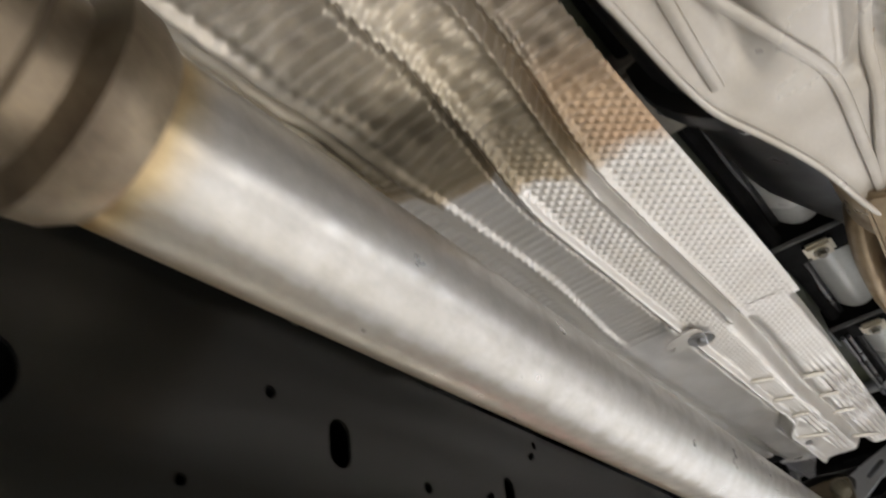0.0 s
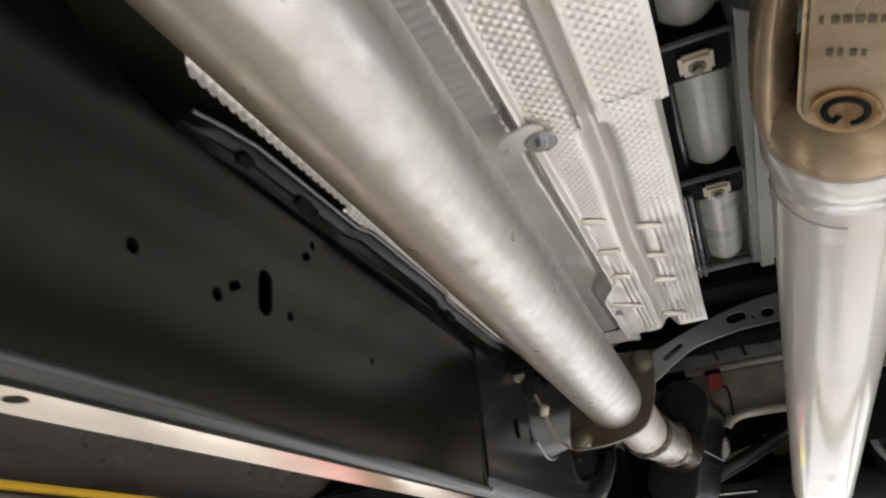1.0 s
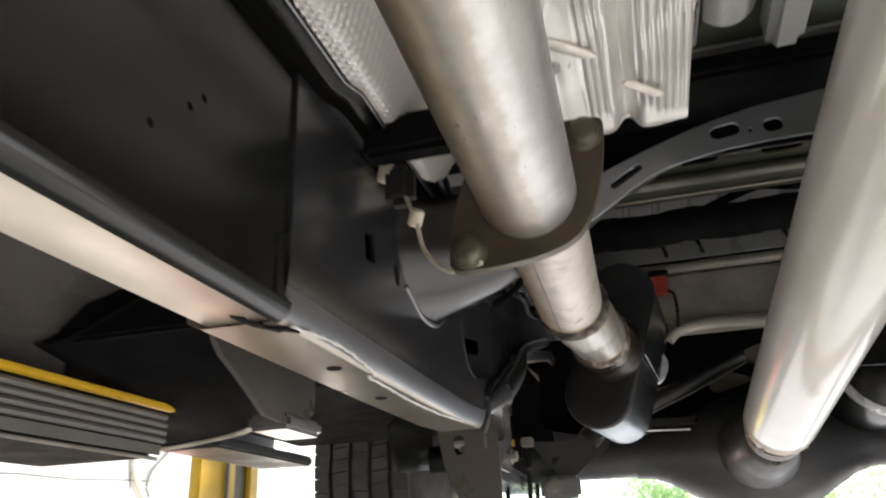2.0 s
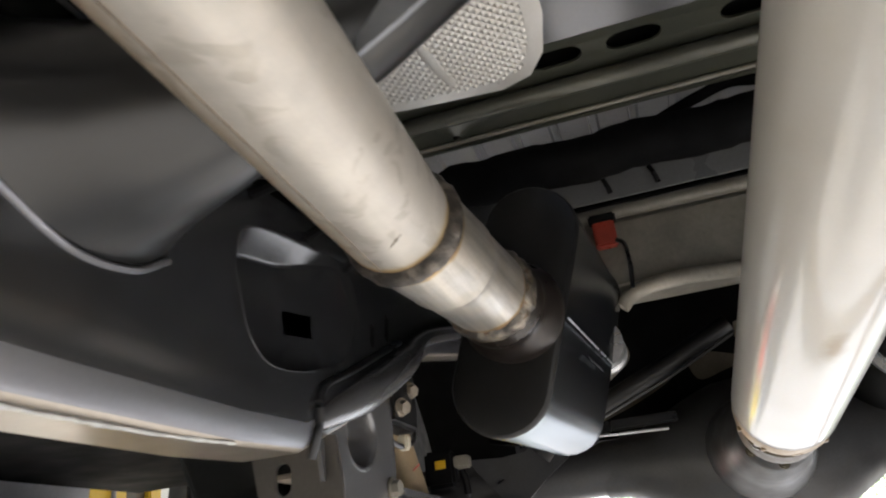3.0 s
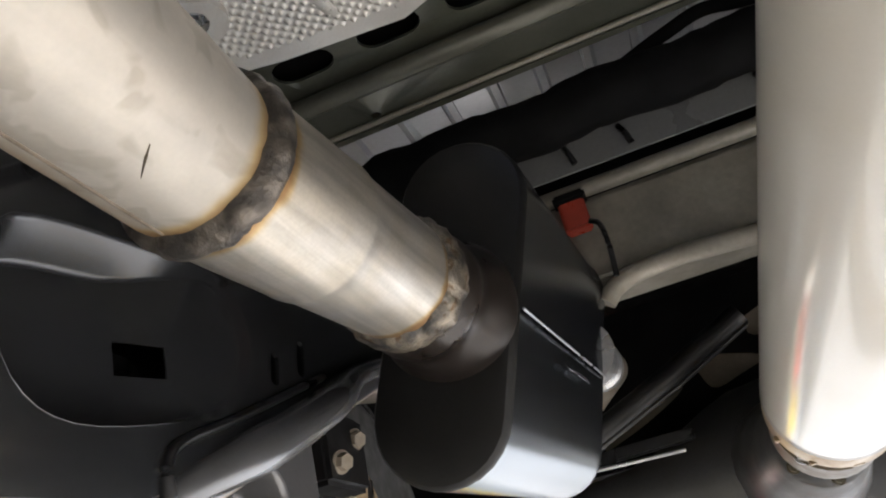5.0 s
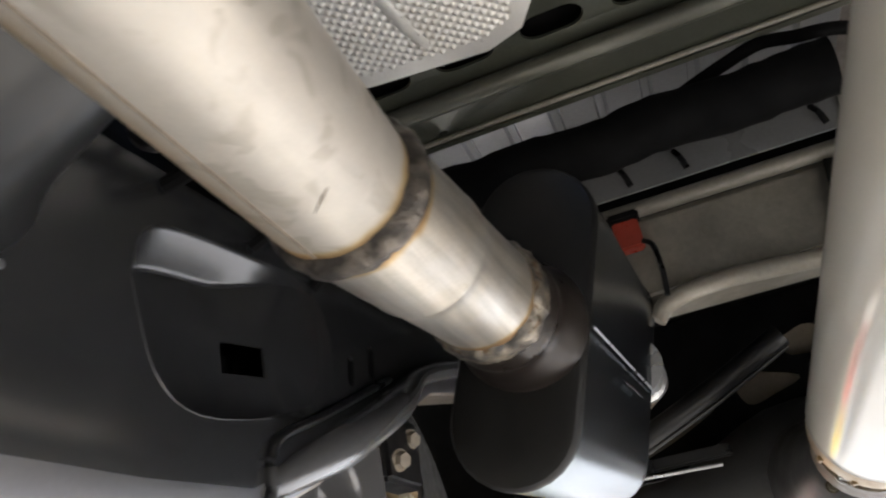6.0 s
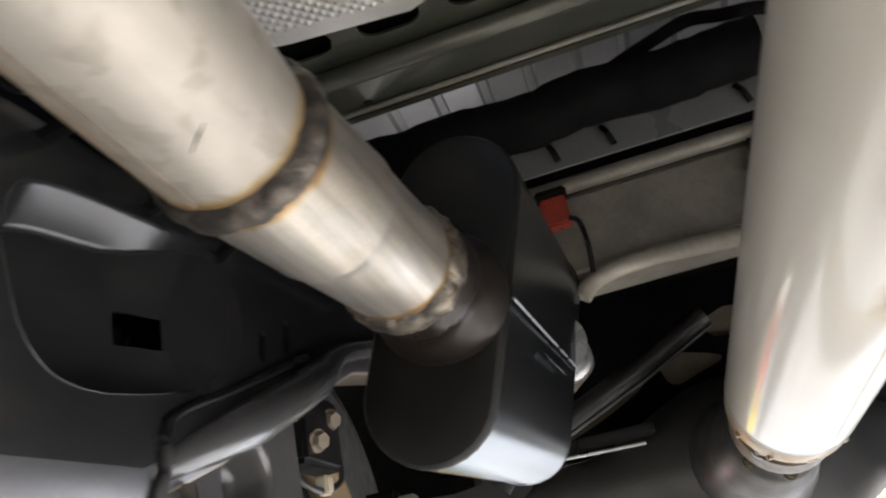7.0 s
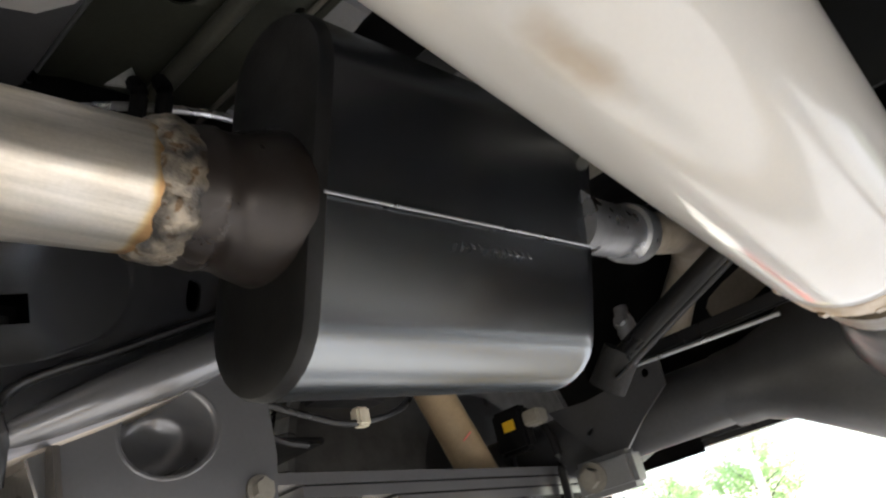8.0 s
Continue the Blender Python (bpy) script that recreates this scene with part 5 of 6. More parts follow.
part("pipe_wall", sweep(spline([(-0.194, 2.60, 0.792), (-0.188, 2.70, 0.812), (-0.190, 2.80, 0.832), (-0.225, 2.89, 0.830), (-0.285, 2.95, 0.800), (-0.33, 2.99, 0.765)]), 0.027, 24), TAN, tailpipe)
link = thing("suspension_link", "black painted tubular suspension link", "suspension link")
part("bar", sweep([(-0.34, 2.76, 0.692), (-0.22, 2.75, 0.738), (-0.10, 2.745, 0.785), (0.02, 2.74, 0.84)], 0.018, 14), BLACK, link)
part("bush", sweep([(-0.36, 2.76, 0.67), (-0.32, 2.76, 0.71)], 0.026, 18), RUBBER, link)
part("brake_pipe", sweep([(-0.33, 2.735, 0.672), (-0.22, 2.728, 0.714), (-0.10, 2.722, 0.760), (0.02, 2.718, 0.815)], 0.0035, 8), BLACK, link)
lower_link = thing("brake_pipe_bracket", "black bracket bar with a worn bright lower edge", "bracket")
part("bar", box_mesh((-0.34, 2.80, 0.695), (-0.10, 2.81, 0.715), 0.003, None), BLACK, lower_link)
part("edge", sweep([(-0.34, 2.798, 0.694), (-0.12, 2.798, 0.684)], 0.003, 8), GALV, lower_link)
bracket = thing("axle_bracket", "dark steel bracket plate welded to the axle", "bracket")
bm = plate([(-0.40, 0.690), (-0.382, 0.715), (-0.34, 0.724), (-0.315, 0.70), (-0.318, 0.666), (-0.37, 0.63), (-0.407, 0.598), (-0.45, 0.60), (-0.50, 0.66), (-0.52, 0.69), (-0.45, 0.685)], [disc((-0.342, 0.692), 0.007, 12), slot((-0.457, 0.640), 0.016, 0.008, 5, 0.3)], 0.006, lambda u, v, w: (u, 2.855 + w, v))
part("plate", bm, AXLE, bracket)
part("block", box_mesh((-0.535, 2.80, 0.672), (-0.505, 2.83, 0.695), 0.003), DUSTY, bracket)
part("lower_block", box_mesh((-0.50, 2.84, 0.545), (-0.40, 2.88, 0.60), 0.008), GREY, bracket)
bolt("bolt", (-0.467, 2.838, 0.574), (0, -1, -0.1), 0.015, bracket, DUSTY, 1.5)
bolt("bolt", (-0.345, 2.85, 0.775), (0, -1, 0.2), 0.010, bracket, GALV, 1.4)
sticker = thing("yellow_label", "small yellow paper label on a black plastic block", "label")
part("paper", box_mesh((-0.572, 2.797, 0.674), (-0.550, 2.799, 0.690), 0.0005), YELLOW, sticker)
part("block", box_mesh((-0.595, 2.80, 0.64), (-0.535, 2.83, 0.71), 0.006), LINER_SHADE, sticker)
stub_ = thing("bump_stop", "pale rubber bump stop on a steel cup", "bump stop")
part("stop", sweep([(-0.345, 2.86, 0.74), (-0.345, 2.86, 0.76), (-0.345, 2.86, 0.80)], [0.012, 0.016, 0.010], 16), GALV, stub_)

# ---- leaf spring and its hanger ----
def leaf_rise(y):
    """How far the spring rises over its eye along its length."""
    return -0.016 * min(1, (y - 2.27) / 0.7) + 0.30 * max(0, y - 2.98) ** 1.2


spring = thing("leaf_spring", "dark steel rear leaf spring pack with a bolted eye", "leaf spring")
for k, (a, b) in enumerate(((2.28, 3.55), (2.36, 3.45), (2.5, 3.3))):
    pts = [(y, 0.612 - 0.015 * k + leaf_rise(y)) for y in np.linspace(a, b, 14)]
    bm = bmesh.new()
    rows = [[bm.verts.new((x, y, z + h)) for x, h in ((-0.60, 0), (-0.54, 0), (-0.54, 0.0125), (-0.60, 0.0125))] for y, z in pts]
    for r, q in zip(rows, rows[1:]):
        for j in range(4):
            bm.faces.new((r[j], r[(j + 1) % 4], q[(j + 1) % 4], q[j]))
    bm.faces.new(rows[0])
    bm.faces.new(rows[-1])
    part("leaf", bm, KICK, spring)
part("eye", sweep([(-0.605, 2.245, 0.592), (-0.47, 2.245, 0.592)], 0.024, 24), FRAME, spring)
bolt("eye_bolt", (-0.455, 2.243, 0.588), (1, -0.1, 0), 0.010, spring, DUSTY, 1.35)
for y in (2.86, 2.98):
    part("u_bolt", sweep(spline([(-0.61, y, 0.54), (-0.61, y, 0.66), (-0.57, y, 0.70), (-0.53, y, 0.66), (-0.53, y, 0.54)]), 0.007, 10), BLACK, spring)
part("clamp_plate", box_mesh((-0.63, 2.83, 0.535), (-0.51, 3.01, 0.548), 0.003), FRAME, spring)
hanger = thing("spring_hanger", "dark steel spring hanger bracket with a large oval pressing", "bracket")
opening = disc((2.164, 0.642), 0.036, 24, 1.25, 0.35)
bm = plate([(2.05, 0.628), (2.12, 0.655), (2.21, 0.697), (2.262, 0.722), (2.268, 0.62), (2.262, 0.575), (2.235, 0.560), (2.11, 0.562), (2.062, 0.585)], [opening], 0.005, lambda u, v, w: (-0.458 - w, u, v))
part("inner_cheek", bm, KICK, hanger)
bm = bmesh.new()
rings = [[bm.verts.new((-0.458 - d, 2.164 + (u - 2.164) * q, 0.642 + (v - 0.642) * q)) for u, v in opening] for q, d in ((1.10, 0.0), (1.05, -0.001), (1.0, 0.0005), (0.95, 0.006), (0.92, 0.016), (0.86, 0.032), (0.72, 0.042), (0.40, 0.046))]
for p, q in zip(rings, rings[1:]):
    for k in range(24):
        bm.faces.new((p[k], p[(k + 1) % 24], q[(k + 1) % 24], q[k]))
bm.faces.new(rings[-1])
part("pressed_dish", bm, KICK, hanger, "smooth oval pressing", smooth=70)
part("base_plate", box_mesh((-0.525, 2.070, 0.5935), (-0.459, 2.135, 0.5985), 0.002), UNDER, hanger, "pale bare steel base plate")
part("rubber_strip", sweep(spline([(-0.462, 2.078, 0.5925), (-0.475, 2.088, 0.5915), (-0.50, 2.098, 0.5915), (-0.515, 2.125, 0.592)]), 0.006, 10), RUBBER, hanger)
part("outer_cheek", plate([(2.06, 0.63), (2.22, 0.70), (2.30, 0.74), (2.31, 0.58), (2.11, 0.56)], [], 0.005, lambda u, v, w: (-0.62 - w, u, v)), FRAME, hanger)
part("front_plate", plate([(-0.545, 0.640), (-0.446, 0.628), (-0.440, 0.58), (-0.440, 0.505), (-0.470, 0.490), (-0.505, 0.505), (-0.530, 0.560)], [slot((-0.505, 0.592), 0.018, 0.032, 6)], 0.005, lambda u, v, w: (u, 2.064 + w, v)), SILL, hanger, "grey-tan front plate with an oval hole")
for at, ax_ in (((-0.486, 2.385, 0.715), (1, -0.4, -0.3)), ((-0.49, 2.44, 0.75), (1, -0.4, -0.3))):
    bolt("bolt", at, ax_, 0.0105, hanger, TAN, 1.3)
part("bolt_boss", box_mesh((-0.53, 2.36, 0.69), (-0.49, 2.47, 0.78), 0.006), BLACK, hanger)

cables = thing("brake_hose", "thin black brake hoses looped under the muffler", "hose")
part("hose", sweep(spline([(-0.46, 2.235, 0.685), (-0.50, 2.27, 0.665), (-0.50, 2.31, 0.645), (-0.50, 2.342, 0.640)]), 0.003, 10), BLACK, cables)
part("hose", sweep(spline([(-0.50, 2.29, 0.685), (-0.50, 2.345, 0.672), (-0.50, 2.41, 0.664), (-0.51, 2.50, 0.685), (-0.53, 2.56, 0.72)]), 0.004, 10), BLACK, cables)
part("clip", box_mesh((-0.508, 2.414, 0.660), (-0.492, 2.434, 0.682), 0.003), CLIP, cables, "small cream plastic clip")

# ---- shock absorber ----
shock = thing("shock_absorber", "buff painted shock absorber tube with a red mark", "shock absorber")
d0, d1 = Vector((-0.635, 2.705, 0.80)), Vector((-0.60, 2.765, 0.585))
part("tube", sweep([d0, d0 * 0.98 + d1 * 0.02, d1 * 0.98 + d0 * 0.02, d1], [0.026, 0.030, 0.030, 0.026], 28), BUFF, shock)
part("mark", sweep([Vector((-0.588, 2.712, 0.668)), Vector((-0.578, 2.722, 0.679))], 0.0016, 6), REDMARK, shock)
part("rod", sweep([d0, d0 + (d0 - d1).normalized() * 0.2], 0.010, 14), GALV, shock)

# ---- wires and clips along the rail ----
lines = thing("brake_lines", "black brake lines and loom clipped along the rail", "brake line")
for k, (dx, dz, r) in enumerate(((0.030, 0.0, 0.0055), (0.042, 0.012, 0.004), (0.020, 0.02, 0.007))):
    pts = [(RX + dx + 0.004 * math.sin(y * 31 + k), y, 0.842 + dz + 0.10 * max(0, y - 1.85) + 0.004 * math.sin(y * 23 + 2 * k)) for y in np.linspace(1.66, 2.45, 18)]
    part("line", sweep(spline(pts, 3), r, 10), BLACK, lines)
for y in (1.80, 1.91, 2.02, 2.12):
    part("clamp", sweep(spline([(RX + 0.004, y, 0.83), (RX + 0.05, y, 0.835 + 0.1 * max(0, y - 1.85)), (RX + 0.06, y + 0.004, 0.87 + 0.1 * max(0, y - 1.85)), (RX + 0.02, y, 0.885 + 0.1 * max(0, y - 1.85))], 4), 0.006, 8), LINER_SHADE, lines)
part("hoop", sweep(spline([(RX + 0.055 + 0.022 * math.cos(a), 1.845, 0.835 + 0.030 * math.sin(a)) for a in (2 * math.pi * k / 10 for k in range(9))], 3), 0.0055, 8), BLACK, lines)
part("steel_line", sweep(spline([(-0.42, 2.02, 0.888), (-0.40, 2.085, 0.909), (-0.40, 2.14, 0.930), (-0.40, 2.20, 0.946), (-0.41, 2.28, 0.965)]), 0.0045, 10), GALV, lines)
for y, z0, z1 in ((2.116, 0.905, 0.952), (2.142, 0.918, 0.966)):
    part("clamp", sweep(spline([(-0.395, y, z0), (-0.388, y, (z0 + z1) / 2), (-0.402, y + 0.004, z1)], 4), 0.008, 10), LINER_SHADE, lines)
part("tab", plate([(2.094, 0.942), (2.128, 0.951), (2.120, 0.973)], [], 0.003, lambda u, v, w: (-0.404 - w, u, v)), SEALER, lines)
hang = thing("exhaust_hanger", "cream plastic clips with a looped white wire", "hanger")
for at, sz in (((-0.437, 1.551, 0.806), 0.011), ((-0.395, 1.517, 0.733), 0.009)):
    bm = sweep([(0, 0, -sz), (0, 0, -sz * 0.7), (0, 0, sz * 0.7), (0, 0, sz)], [sz * 0.55, sz * 0.8, sz * 0.8, sz * 0.5], 14)
    bm.transform(Matrix.Translation(at) @ pose(0, 0, 0, 20, 25, 0))
    part("clip", bm, CLIP, hang)
part("wire", sweep(spline([(-0.43, 1.548, 0.80), (-0.41, 1.53, 0.765), (-0.395, 1.517, 0.730), (-0.385, 1.51, 0.695), (-0.36, 1.50, 0.668), (-0.325, 1.475, 0.662)]), 0.0022, 8), CLIP, hang)
part("rubber", box_mesh((-0.43, 1.52, 0.755), (-0.40, 1.545, 0.80), 0.008), RUBBER, hang)
part("bracket", box_mesh((-0.445, 1.50, 0.80), (-0.30, 1.53, 0.845), 0.006), LINER_SHADE, hang)

# ---- tunnel clutter beside the heat shield ----
tunnel = thing("tunnel_beam", "grey painted floor stiffener beside the drive shaft", "floor stiffener")
part("cover_box", box_mesh((-0.125, 0.60, 0.925), (-0.074, 0.705, 0.965), 0.006), DUSTY, tunnel)
part("half_round", profile([(-0.034 - 0.064 * k / 12, 0.985 - 0.030 * math.sin(math.pi * k / 12) ** 0.6) for k in range(13)], 0.2, 1.62, thick=0.002), FLOOR, tunnel, smooth=60)
part("side_wall", box_mesh((-0.028, -0.2, 0.935), (0.012, 1.66, 0.985), 0.01), FLOOR, tunnel)
for y, z in ((1.03, 0.945), (1.315, 0.945)):
    br = thing("clip_bracket", "black bracket holding a pale plastic connector", "bracket", "clip brackets")
    part("channel", box_mesh((-0.122, y - 0.036, z - 0.010), (-0.034, y + 0.030, z + 0.03), 0.004), LINER_SHADE, br)
    part("lip", box_mesh((-0.122, y - 0.039, z - 0.014), (-0.032, y - 0.0365, z - 0.008), 0.0008), GREY, br)
    part("side_lip", box_mesh((-0.124, y - 0.036, z - 0.013), (-0.1225, y + 0.030, z - 0.006), 0.0006), GALV, br)
    part("connector", box_mesh((-0.086, y - 0.022, z - 0.020), (-0.052, y + 0.012, z - 0.011), 0.004), CLIP, br)
    bolt("bolt", (-0.069, y - 0.005, z - 0.021), (0, 0, -1), 0.006, br, DUSTY, 1.5)
loom = thing("cable_loom", "black cable loom running along the tunnel", "cable")
part("cable", sweep(spline([(-0.108, y, 0.955 + 0.008 * math.sin(y * 17)) for y in np.linspace(0.2, 1.62, 14)], 4), 0.010, 10), LINER_SHADE, loom)
part("cable", sweep(spline([(-0.098, y, 0.965 + 0.006 * math.sin(y * 13 + 1)) for y in np.linspace(0.2, 1.62, 14)], 4), 0.006, 10), BLACK, loom)
for x in (-0.112, -0.104):
    part("steel_line", sweep([(x, 1.30, 0.925), (x - 0.004, 1.60, 0.925)], 0.003, 8), GALV, loom)
gear = thing("transfer_case", "black cast housing above the drive shaft", "gearbox")
part("flange", sweep([(0.0, y, 0.93) for y in (0.60, 0.604, 0.622, 0.626)], [0.10, 0.114, 0.114, 0.10], 28), BLACK, gear)
for a in (200, 240, 280, 320):
    bolt("bolt", (0.107 * math.cos(radians(a)), 0.627, 0.93 + 0.107 * math.sin(radians(a))), (0, 1, 0), 0.006, gear, GALV, 1.2)
part("housing", sweep([(0.0, y, 0.93) for y in (0.2, 0.3, 0.62, 0.80, 0.92)], [0.12, 0.11, 0.10, 0.085, 0.05], 24), BLACK, gear)

# ---- pressed shield in front of the joint ----
pressed = thing("pressed_shield", "pale pressed aluminium shield with ribs", "heat shield")
bm = bmesh.new()
edge = spline([(-0.080, 0.34, 0), (-0.072, 0.43, 0), (-0.067, 0.50, 0), (-0.060, 0.545, 0), (-0.042, 0.598, 0), (-0.024, 0.659, 0), (-0.008, 0.742, 0), (0.003, 0.763, 0)], 6)
def press_z(x, y):
    """Height of the pressed panel: two hollows between soft ridges."""
    z = 0.800 + 0.05 * max(0.0, x) + 0.018 * math.exp(-(((x - 0.035 - 0.2 * (0.60 - y)) / 0.016) ** 2)) * (1 - step(0.59, 0.62, y))
    return z + 0.010 * math.exp(-(((x + 0.028 + 0.1 * (y - 0.5)) / 0.012) ** 2)) * (1 - step(0.50, 0.56, y))


rows = []
for k in range(40):
    t = k / 39
    rows.append([bm.verts.new((p.x + 0.20 * t, p.y - 0.02 * t, press_z(p.x + 0.20 * t, p.y) - 0.004 * (1 - step(0.0, 0.04, t)))) for p in edge])
for a, b in zip(rows, rows[1:]):
    for k in range(len(edge) - 1):
        bm.faces.new((a[k], a[k + 1], b[k + 1], b[k]))
part("panel", bm, PRESSED, pressed, smooth=60)
for pts in ([(-0.035, 0.45), (-0.007, 0.528), (0.007, 0.578), (0.006, 0.66), (0.004, 0.745)], [(0.052, 0.50), (0.034, 0.575), (0.026, 0.616), (0.014, 0.68), (0.005, 0.745)], [(-0.048, 0.42), (-0.051, 0.49), (-0.052, 0.53)]):
    part("rib", sweep(spline([(x, y, press_z(x, y) - 0.002) for x, y in pts], 6), [0.0045] * (6 * (len(pts) - 1) + 1), 10, squash=0.5), PRESSED, pressed)
part("rolled_edge", sweep([(p.x, p.y, 0.7935) for p in edge], 0.0028, 10), PRESSED, pressed)

# ---- rear wheels, spare wheel ----
wheel_right = copy_thing(wheel, Matrix.Translation((1.70, 0, 0)))
spare = thing("spare_wheel", "black spare tyre slung flat under the bed", "wheel")
bm = bmesh.new()
loops = []
for r, h in ((0.20, 0.06), (0.30, 0.085), (0.36, 0.075), (0.375, 0.0), (0.36, -0.075), (0.30, -0.085), (0.20, -0.06)):
    loops.append([Vector((0.05 + r * math.cos(a), 3.62 + r * math.sin(a), 0.95 + h)) for a in (2 * math.pi * k / 48 for k in range(48))])
part("tyre", loft(loops, False), TYRE, spare, smooth=60)
part("rim", sweep([(0.05, 3.62, z) for z in (0.885, 0.89, 0.93, 0.935)], [0.205, 0.205, 0.19, 0.02], 48, False, up=(1, 0, 0)), BLACK, spare, "black steel rim")
canister = thing("air_canister", "dark rounded canister beside the axle", "canister")
part("shell", sweep([(0.30, y, 0.77) for y in (2.62, 2.64, 2.70, 3.2, 3.26, 3.28)], [0.06, 0.095, 0.115, 0.115, 0.095, 0.06], 32), FRAME, canister)
part("rim", sweep([(0.30, y, 0.77) for y in (2.645, 2.65, 2.66, 2.665)], [0.10, 0.112, 0.112, 0.10], 32), GALV, canister)
tank = thing("fuel_tank", "black plastic fuel tank under the bed", "fuel tank")
part("shell", box_mesh((-0.42, 2.62, 0.99), (0.44, 3.28, 1.13), 0.04), LINER_SHADE, tank)
part("seam", box_mesh((-0.43, 2.61, 1.055), (0.45, 3.29, 1.065), 0.004), BLACK, tank)
# made-up plate for unidentified dark bars; it also covers bright slits behind
guard = thing("dark_bars_plate", "black plate with cut openings standing for dark bars behind the axle", "guard plate")
cuts = [[(p.x, p.y) for p in spline([(*q, 0) for q in loop], 4)][:-1] for loop in (
    [(-0.058, 0.868), (0.062, 0.830), (0.01, 0.806), (-0.040, 0.800), (-0.058, 0.868)],
    [(-0.250, 0.742), (-0.252, 0.792), (-0.110, 0.838), (-0.088, 0.812), (-0.165, 0.772), (-0.250, 0.742)],
    [(0.058, 0.905), (0.110, 0.916), (0.172, 0.868), (0.062, 0.866), (0.058, 0.905)])]
part("plate", plate([(-0.50, 0.735), (-0.36, 0.705), (0.21, 0.705), (0.21, 0.985), (-0.50, 0.985)], cuts, 0.004, lambda u, v, w: (u, 2.985 + w, v)), LINER_SHADE, guard)
part("backing", box_mesh((-0.35, 3.02, 0.71), (0.20, 3.026, 0.98), 0.002), TAN, guard, "tan sheet added to colour the gaps")

# ---- four-post lift on which the vehicle stands ----
lift = thing("vehicle_lift", "yellow four-post drive-on vehicle lift", "vehicle lift")
for x, side in ((-1.535, 1), (1.535, -1)):
    for y in (-1.95, 2.86):
        lo, hi = min(x, x + side * 0.035), max(x, x + side * 0.035)
        post = part("post", box_mesh((lo, y, -1.2), (hi, y + 0.20, 1.7), 0.005), YELLOW, lift)
        part("slot_cover", box_mesh((min(x, x + side * 0.02), y + 0.20, -1.2), (max(x, x + side * 0.02), y + 0.29, 1.7), 0.003), BURNT, post)
        part("edge_strip", box_mesh((lo, y + 0.29, -1.2), (hi, y + 0.34, 1.7), 0.004), YELLOW, post)
        part("cable", sweep([(x + side * 0.042, y + 0.14, -1.0), (x + side * 0.042, y + 0.14, 1.6)], 0.006, 8), DUSTY, post)
        part("base_plate", box_mesh((lo - 0.12, y - 0.05, -1.2), (hi + 0.12, y + 0.39, -1.18), 0.004), YELLOW, post)
for x in (-1.06, 0.54):
    part("runway", box_mesh((x, -2.6, 0.10), (x + 0.52, 4.6, 0.205), 0.008), RUNWAY, lift)
for y in (-1.9, 2.92):
    part("cross_beam", box_mesh((-1.5, y, 0.0), (1.5, y + 0.10, 0.10), 0.006), YELLOW, lift)

# ---- unseen red tool cabinet by the wall, added for reflections ----
cabinet = thing("tool_cabinet", "unseen red tool cabinet with drawers, added for a red reflection", "tool cabinet")
part("body", box_mesh((-3.98, 5.7, -1.08), (-3.45, 6.9, -0.25), 0.01), DRUM_RED, cabinet)
for k in range(4):
    z = -1.05 + 0.2 * k
    drawer = part("drawer", box_mesh((-3.45, 5.73, z), (-3.435, 6.87, z + 0.185), 0.004), DRUM_RED, cabinet)
    part("handle", sweep([(-3.43, 5.85, z + 0.16), (-3.43, 6.75, z + 0.16)], 0.010, 10), GALV, drawer)
for x in (-3.9, -3.53):
    for y in (5.8, 6.8):
        part("caster", sweep([(x - 0.02, y, -1.14), (x + 0.02, y, -1.14)], 0.06, 20), RUBBER, cabinet)

def drum(x, y, paint, label):
    """A ribbed steel drum on the floor."""
    ob = thing("steel_drum", label, "drum", "steel drums")
    part("shell", sweep([(x, y, z) for z in (-1.2, -0.95, -0.93, -0.91, -0.62, -0.60, -0.58, -0.32)], [0.30, 0.30, 0.315, 0.30, 0.30, 0.315, 0.30, 0.30], 32, up=(1, 0, 0)), paint, ob)
    part("lid", sweep([(x, y, z) for z in (-0.32, -0.30, -0.29)], [0.305, 0.305, 0.28], 32, up=(1, 0, 0)), paint, ob)
    return ob


# out of view; their red and yellow only show mirrored in the shaft
drum(-4.15, 10.5, DRUM_RED, "unseen red ribbed drum added for a red reflection")
drum(-3.5, 10.4, DRUM_RED, "unseen red ribbed drum added for a red reflection")
drum(-2.85, 10.7, DRUM_YELLOW, "unseen yellow ribbed drum added for a yellow reflection")

# ---- white wall with hose and cable, garden ----
wall_west = tagged(new("wall_west", mesh_of(box_mesh((-4.2, -8, -1.2), (-4.0, 9.5, 3.0), 0), "wall_west", PLASTER, 0)), "white painted masonry wall with cracks", "wall", kind="structure")
for k, (a, b) in enumerate((((4.2, 0.94), (6.2, 1.01)), ((5.75, 0.2), (5.72, 2.4)), ((6.3, 0.72), (7.6, 0.76)), ((3.0, 0.45), (5.7, 0.49)))):
    part("wall_crack", sweep([(-3.999, a[0] + (b[0] - a[0]) * t, a[1] + (b[1] - a[1]) * t + 0.01 * math.sin(9 * t + k)) for t in (0, 0.25, 0.5, 0.75, 1)], 0.006, 6), DUSTY, wall_west)
hose = thing("air_hose", "cream air hose hanging in a loop on the wall", "hose")
part("hose", sweep(spline([(-3.97, 5.70, 1.6), (-3.97, 5.715, 1.18), (-3.96, 5.73, 1.05), (-3.96, 5.81, 0.94), (-3.96, 5.90, 0.86), (-3.97, 6.1, 0.80)]), 0.022, 12), CLIP, hose)
wire = thing("hanging_cable", "grey cable hanging on the wall", "cable")
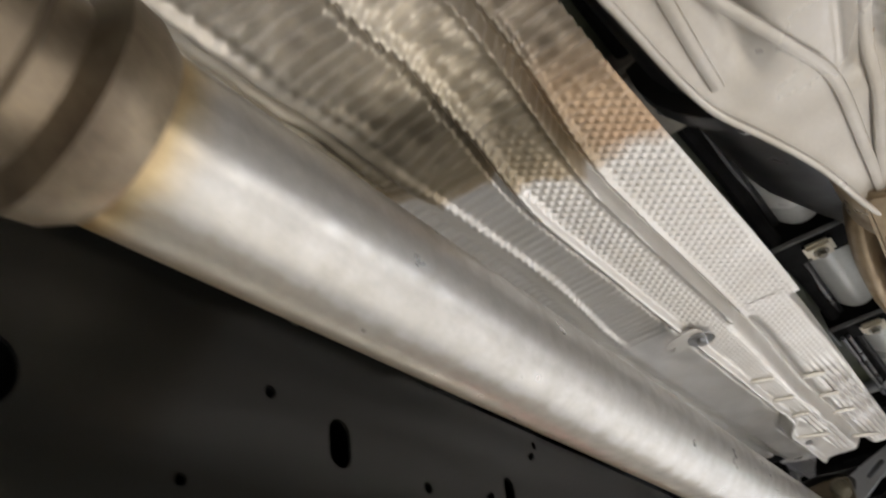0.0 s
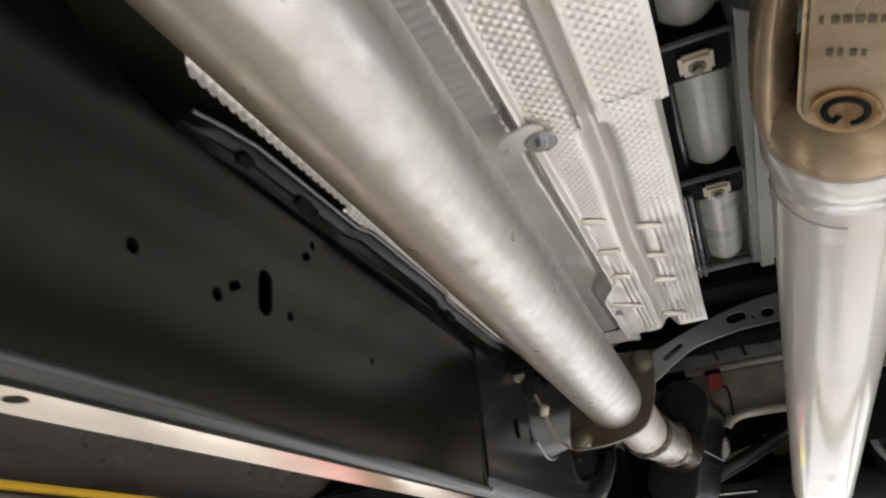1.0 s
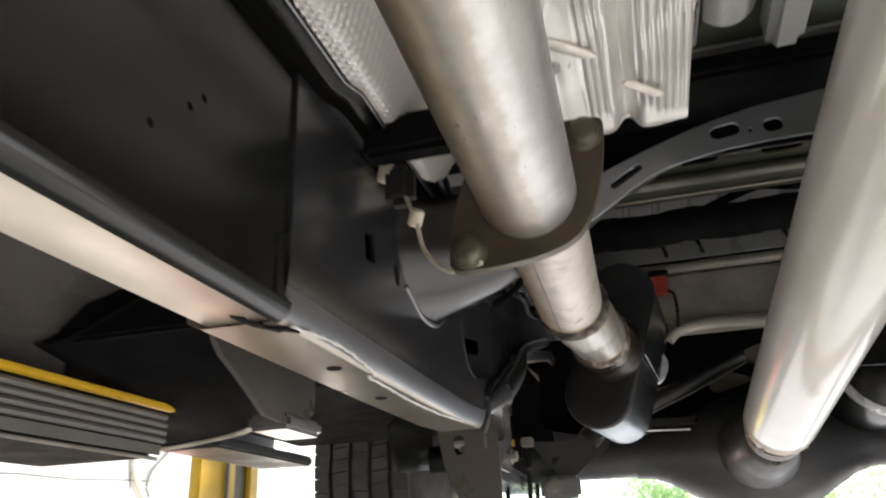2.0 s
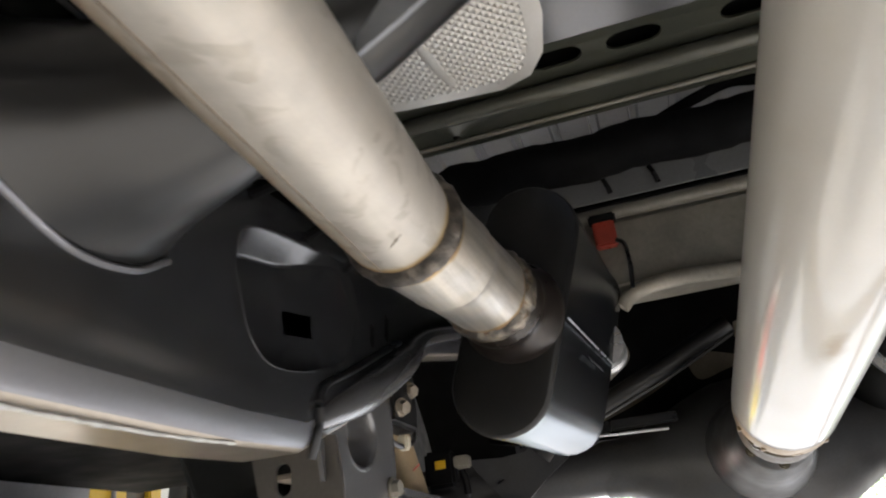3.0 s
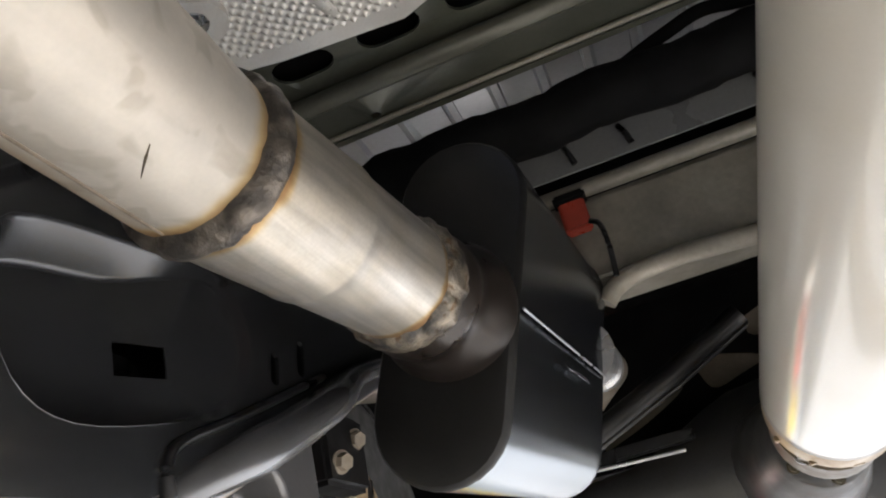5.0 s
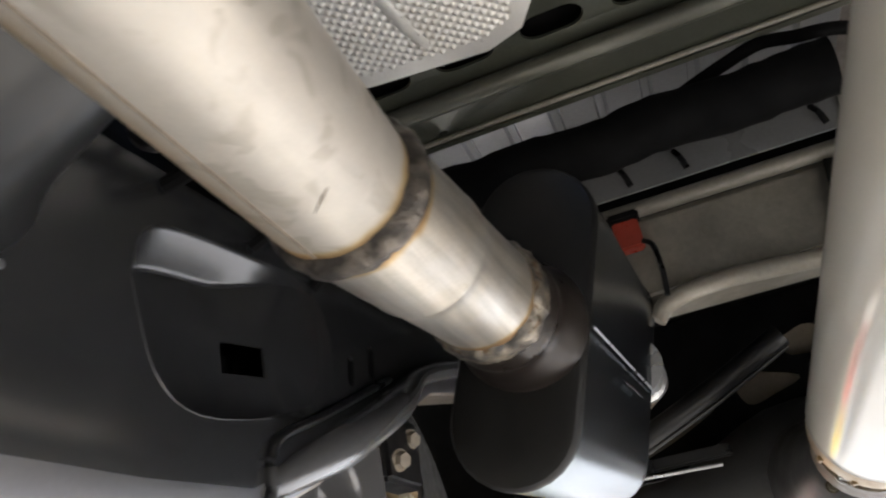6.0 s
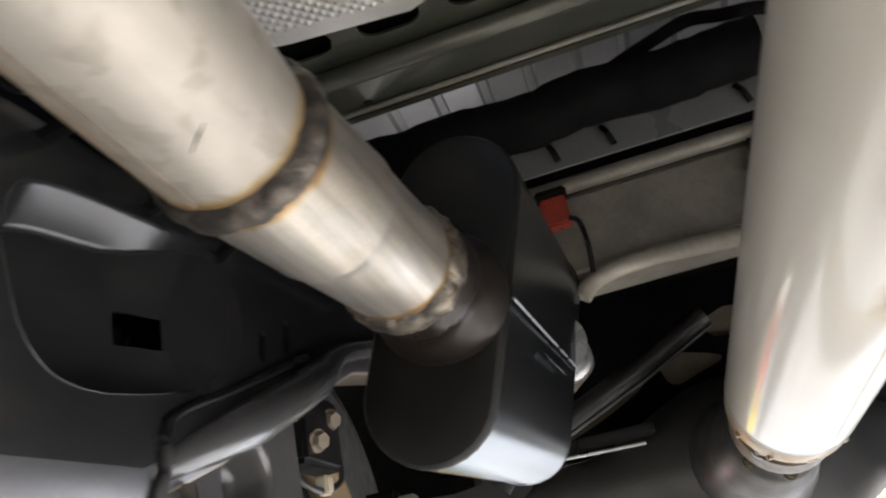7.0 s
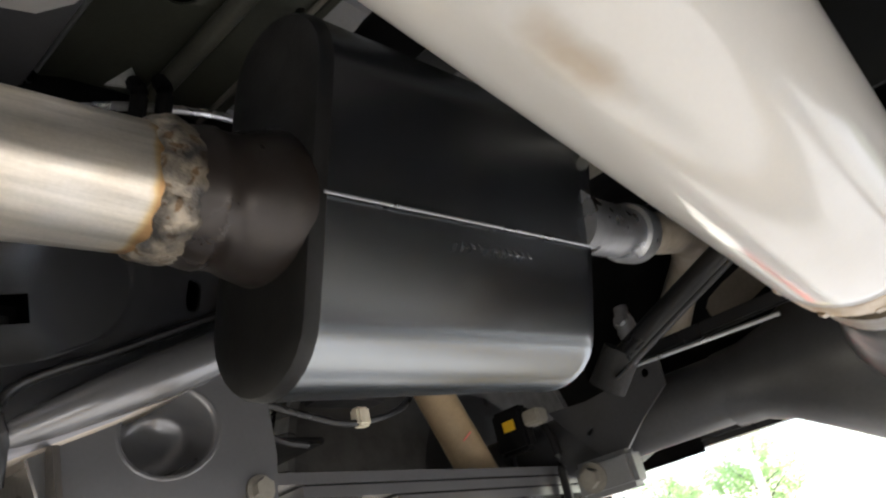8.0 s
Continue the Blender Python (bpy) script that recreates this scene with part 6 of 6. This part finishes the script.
part("cable", sweep(spline([(-3.97, 6.35, 1.5), (-3.97, 6.12, 1.24), (-3.97, 5.94, 1.075), (-3.97, 5.90, 0.95), (-3.97, 5.94, 0.87), (-3.97, 5.98, 0.4)]), 0.012, 10), DUSTY, wire)
pillar = tagged(new("pillar", mesh_of(box_mesh((-2.55, 4.55, -1.2), (-2.25, 4.85, 3.0), 0.01), "pillar", PLASTER)), "white painted square pillar", "pillar", kind="structure")

# ---- garden ----
def tree(x, y, h, seed):
    """A tapered trunk with limbs and a loose crown of leaf cards in clumps."""
    rng = random.Random(seed)
    ob = thing("tree", "green garden tree with an airy crown", "tree", "garden trees")
    base = Vector((x, y, -1.2))
    bm = sweep([base, base + Vector((0.05, 0.02, h * 0.3)), base + Vector((0.0, 0.1, h * 0.62))], [0.16, 0.12, 0.06], 10)
    tips = []
    for k in range(9):
        a = k * 2.4
        s0 = base + Vector((0, 0, h * (0.28 + 0.04 * k)))
        t0 = s0 + Vector((math.cos(a) * h * 0.26, math.sin(a) * h * 0.26, h * rng.uniform(0.10, 0.28)))
        sweep([s0, s0.lerp(t0, 0.5) + Vector((0, 0, 0.1)), t0], [0.05, 0.035, 0.012], 6, bm=bm)
        tips += [t0, s0.lerp(t0, 0.6)]
    part("trunk", bm, BARK, ob)
    bm = bmesh.new()
    for t0 in tips:
        for _ in range(10):
            c = t0 + Vector((rng.gauss(0, 0.45), rng.gauss(0, 0.45), rng.gauss(0.1, 0.35)))
            for _ in range(26):
                p = c + Vector((rng.gauss(0, 0.17), rng.gauss(0, 0.17), rng.gauss(0, 0.14)))
                m = Matrix.Translation(p) @ Euler((rng.uniform(0, 6), rng.uniform(0, 6), rng.uniform(0, 6))).to_matrix().to_4x4()
                w = rng.uniform(0.06, 0.10)
                bm.faces.new([bm.verts.new(m @ Vector(v)) for v in ((-w, 0, 0), (0, -w * 0.5, 0.01), (w, 0, 0), (0, w * 0.5, 0.01))])
    part("crown", bm, LEAF, ob, smooth=0)
    return ob


first = tree(3.2, 25.0, 5.6, 3)
for x, y, h, turn in ((-10.6, 34.0, 4.2, 1.1), (0.0, 31.0, 3.6, 2.2), (8.0, 29.0, 4.9, 4.0), (-15.5, 36.0, 5.0, 5.1)):
    copy_thing(first, Matrix.Translation((x, y, -1.2)) @ Matrix.Rotation(turn, 4, "Z") @ Matrix.Translation((-3.2, -25.0, 1.2)))
hedge = tagged(new("lawn", mesh_of(sheet(-30, 30, 16.0, 46.0, lambda x, y: -1.19 + 0.05 * noise.noise(Vector((x, y, 0))), 1.0, 1.0), "lawn", GRASS, 0)), "green lawn beyond the workshop floor", "lawn", kind="structure")
pole = thing("white_pole", "slender white pole standing in the garden", "pole")
part("shaft", sweep([(-3.02, 11.3, -1.2), (-3.05, 11.3, 2.6)], [0.05, 0.045], 16), PLASTER, pole)
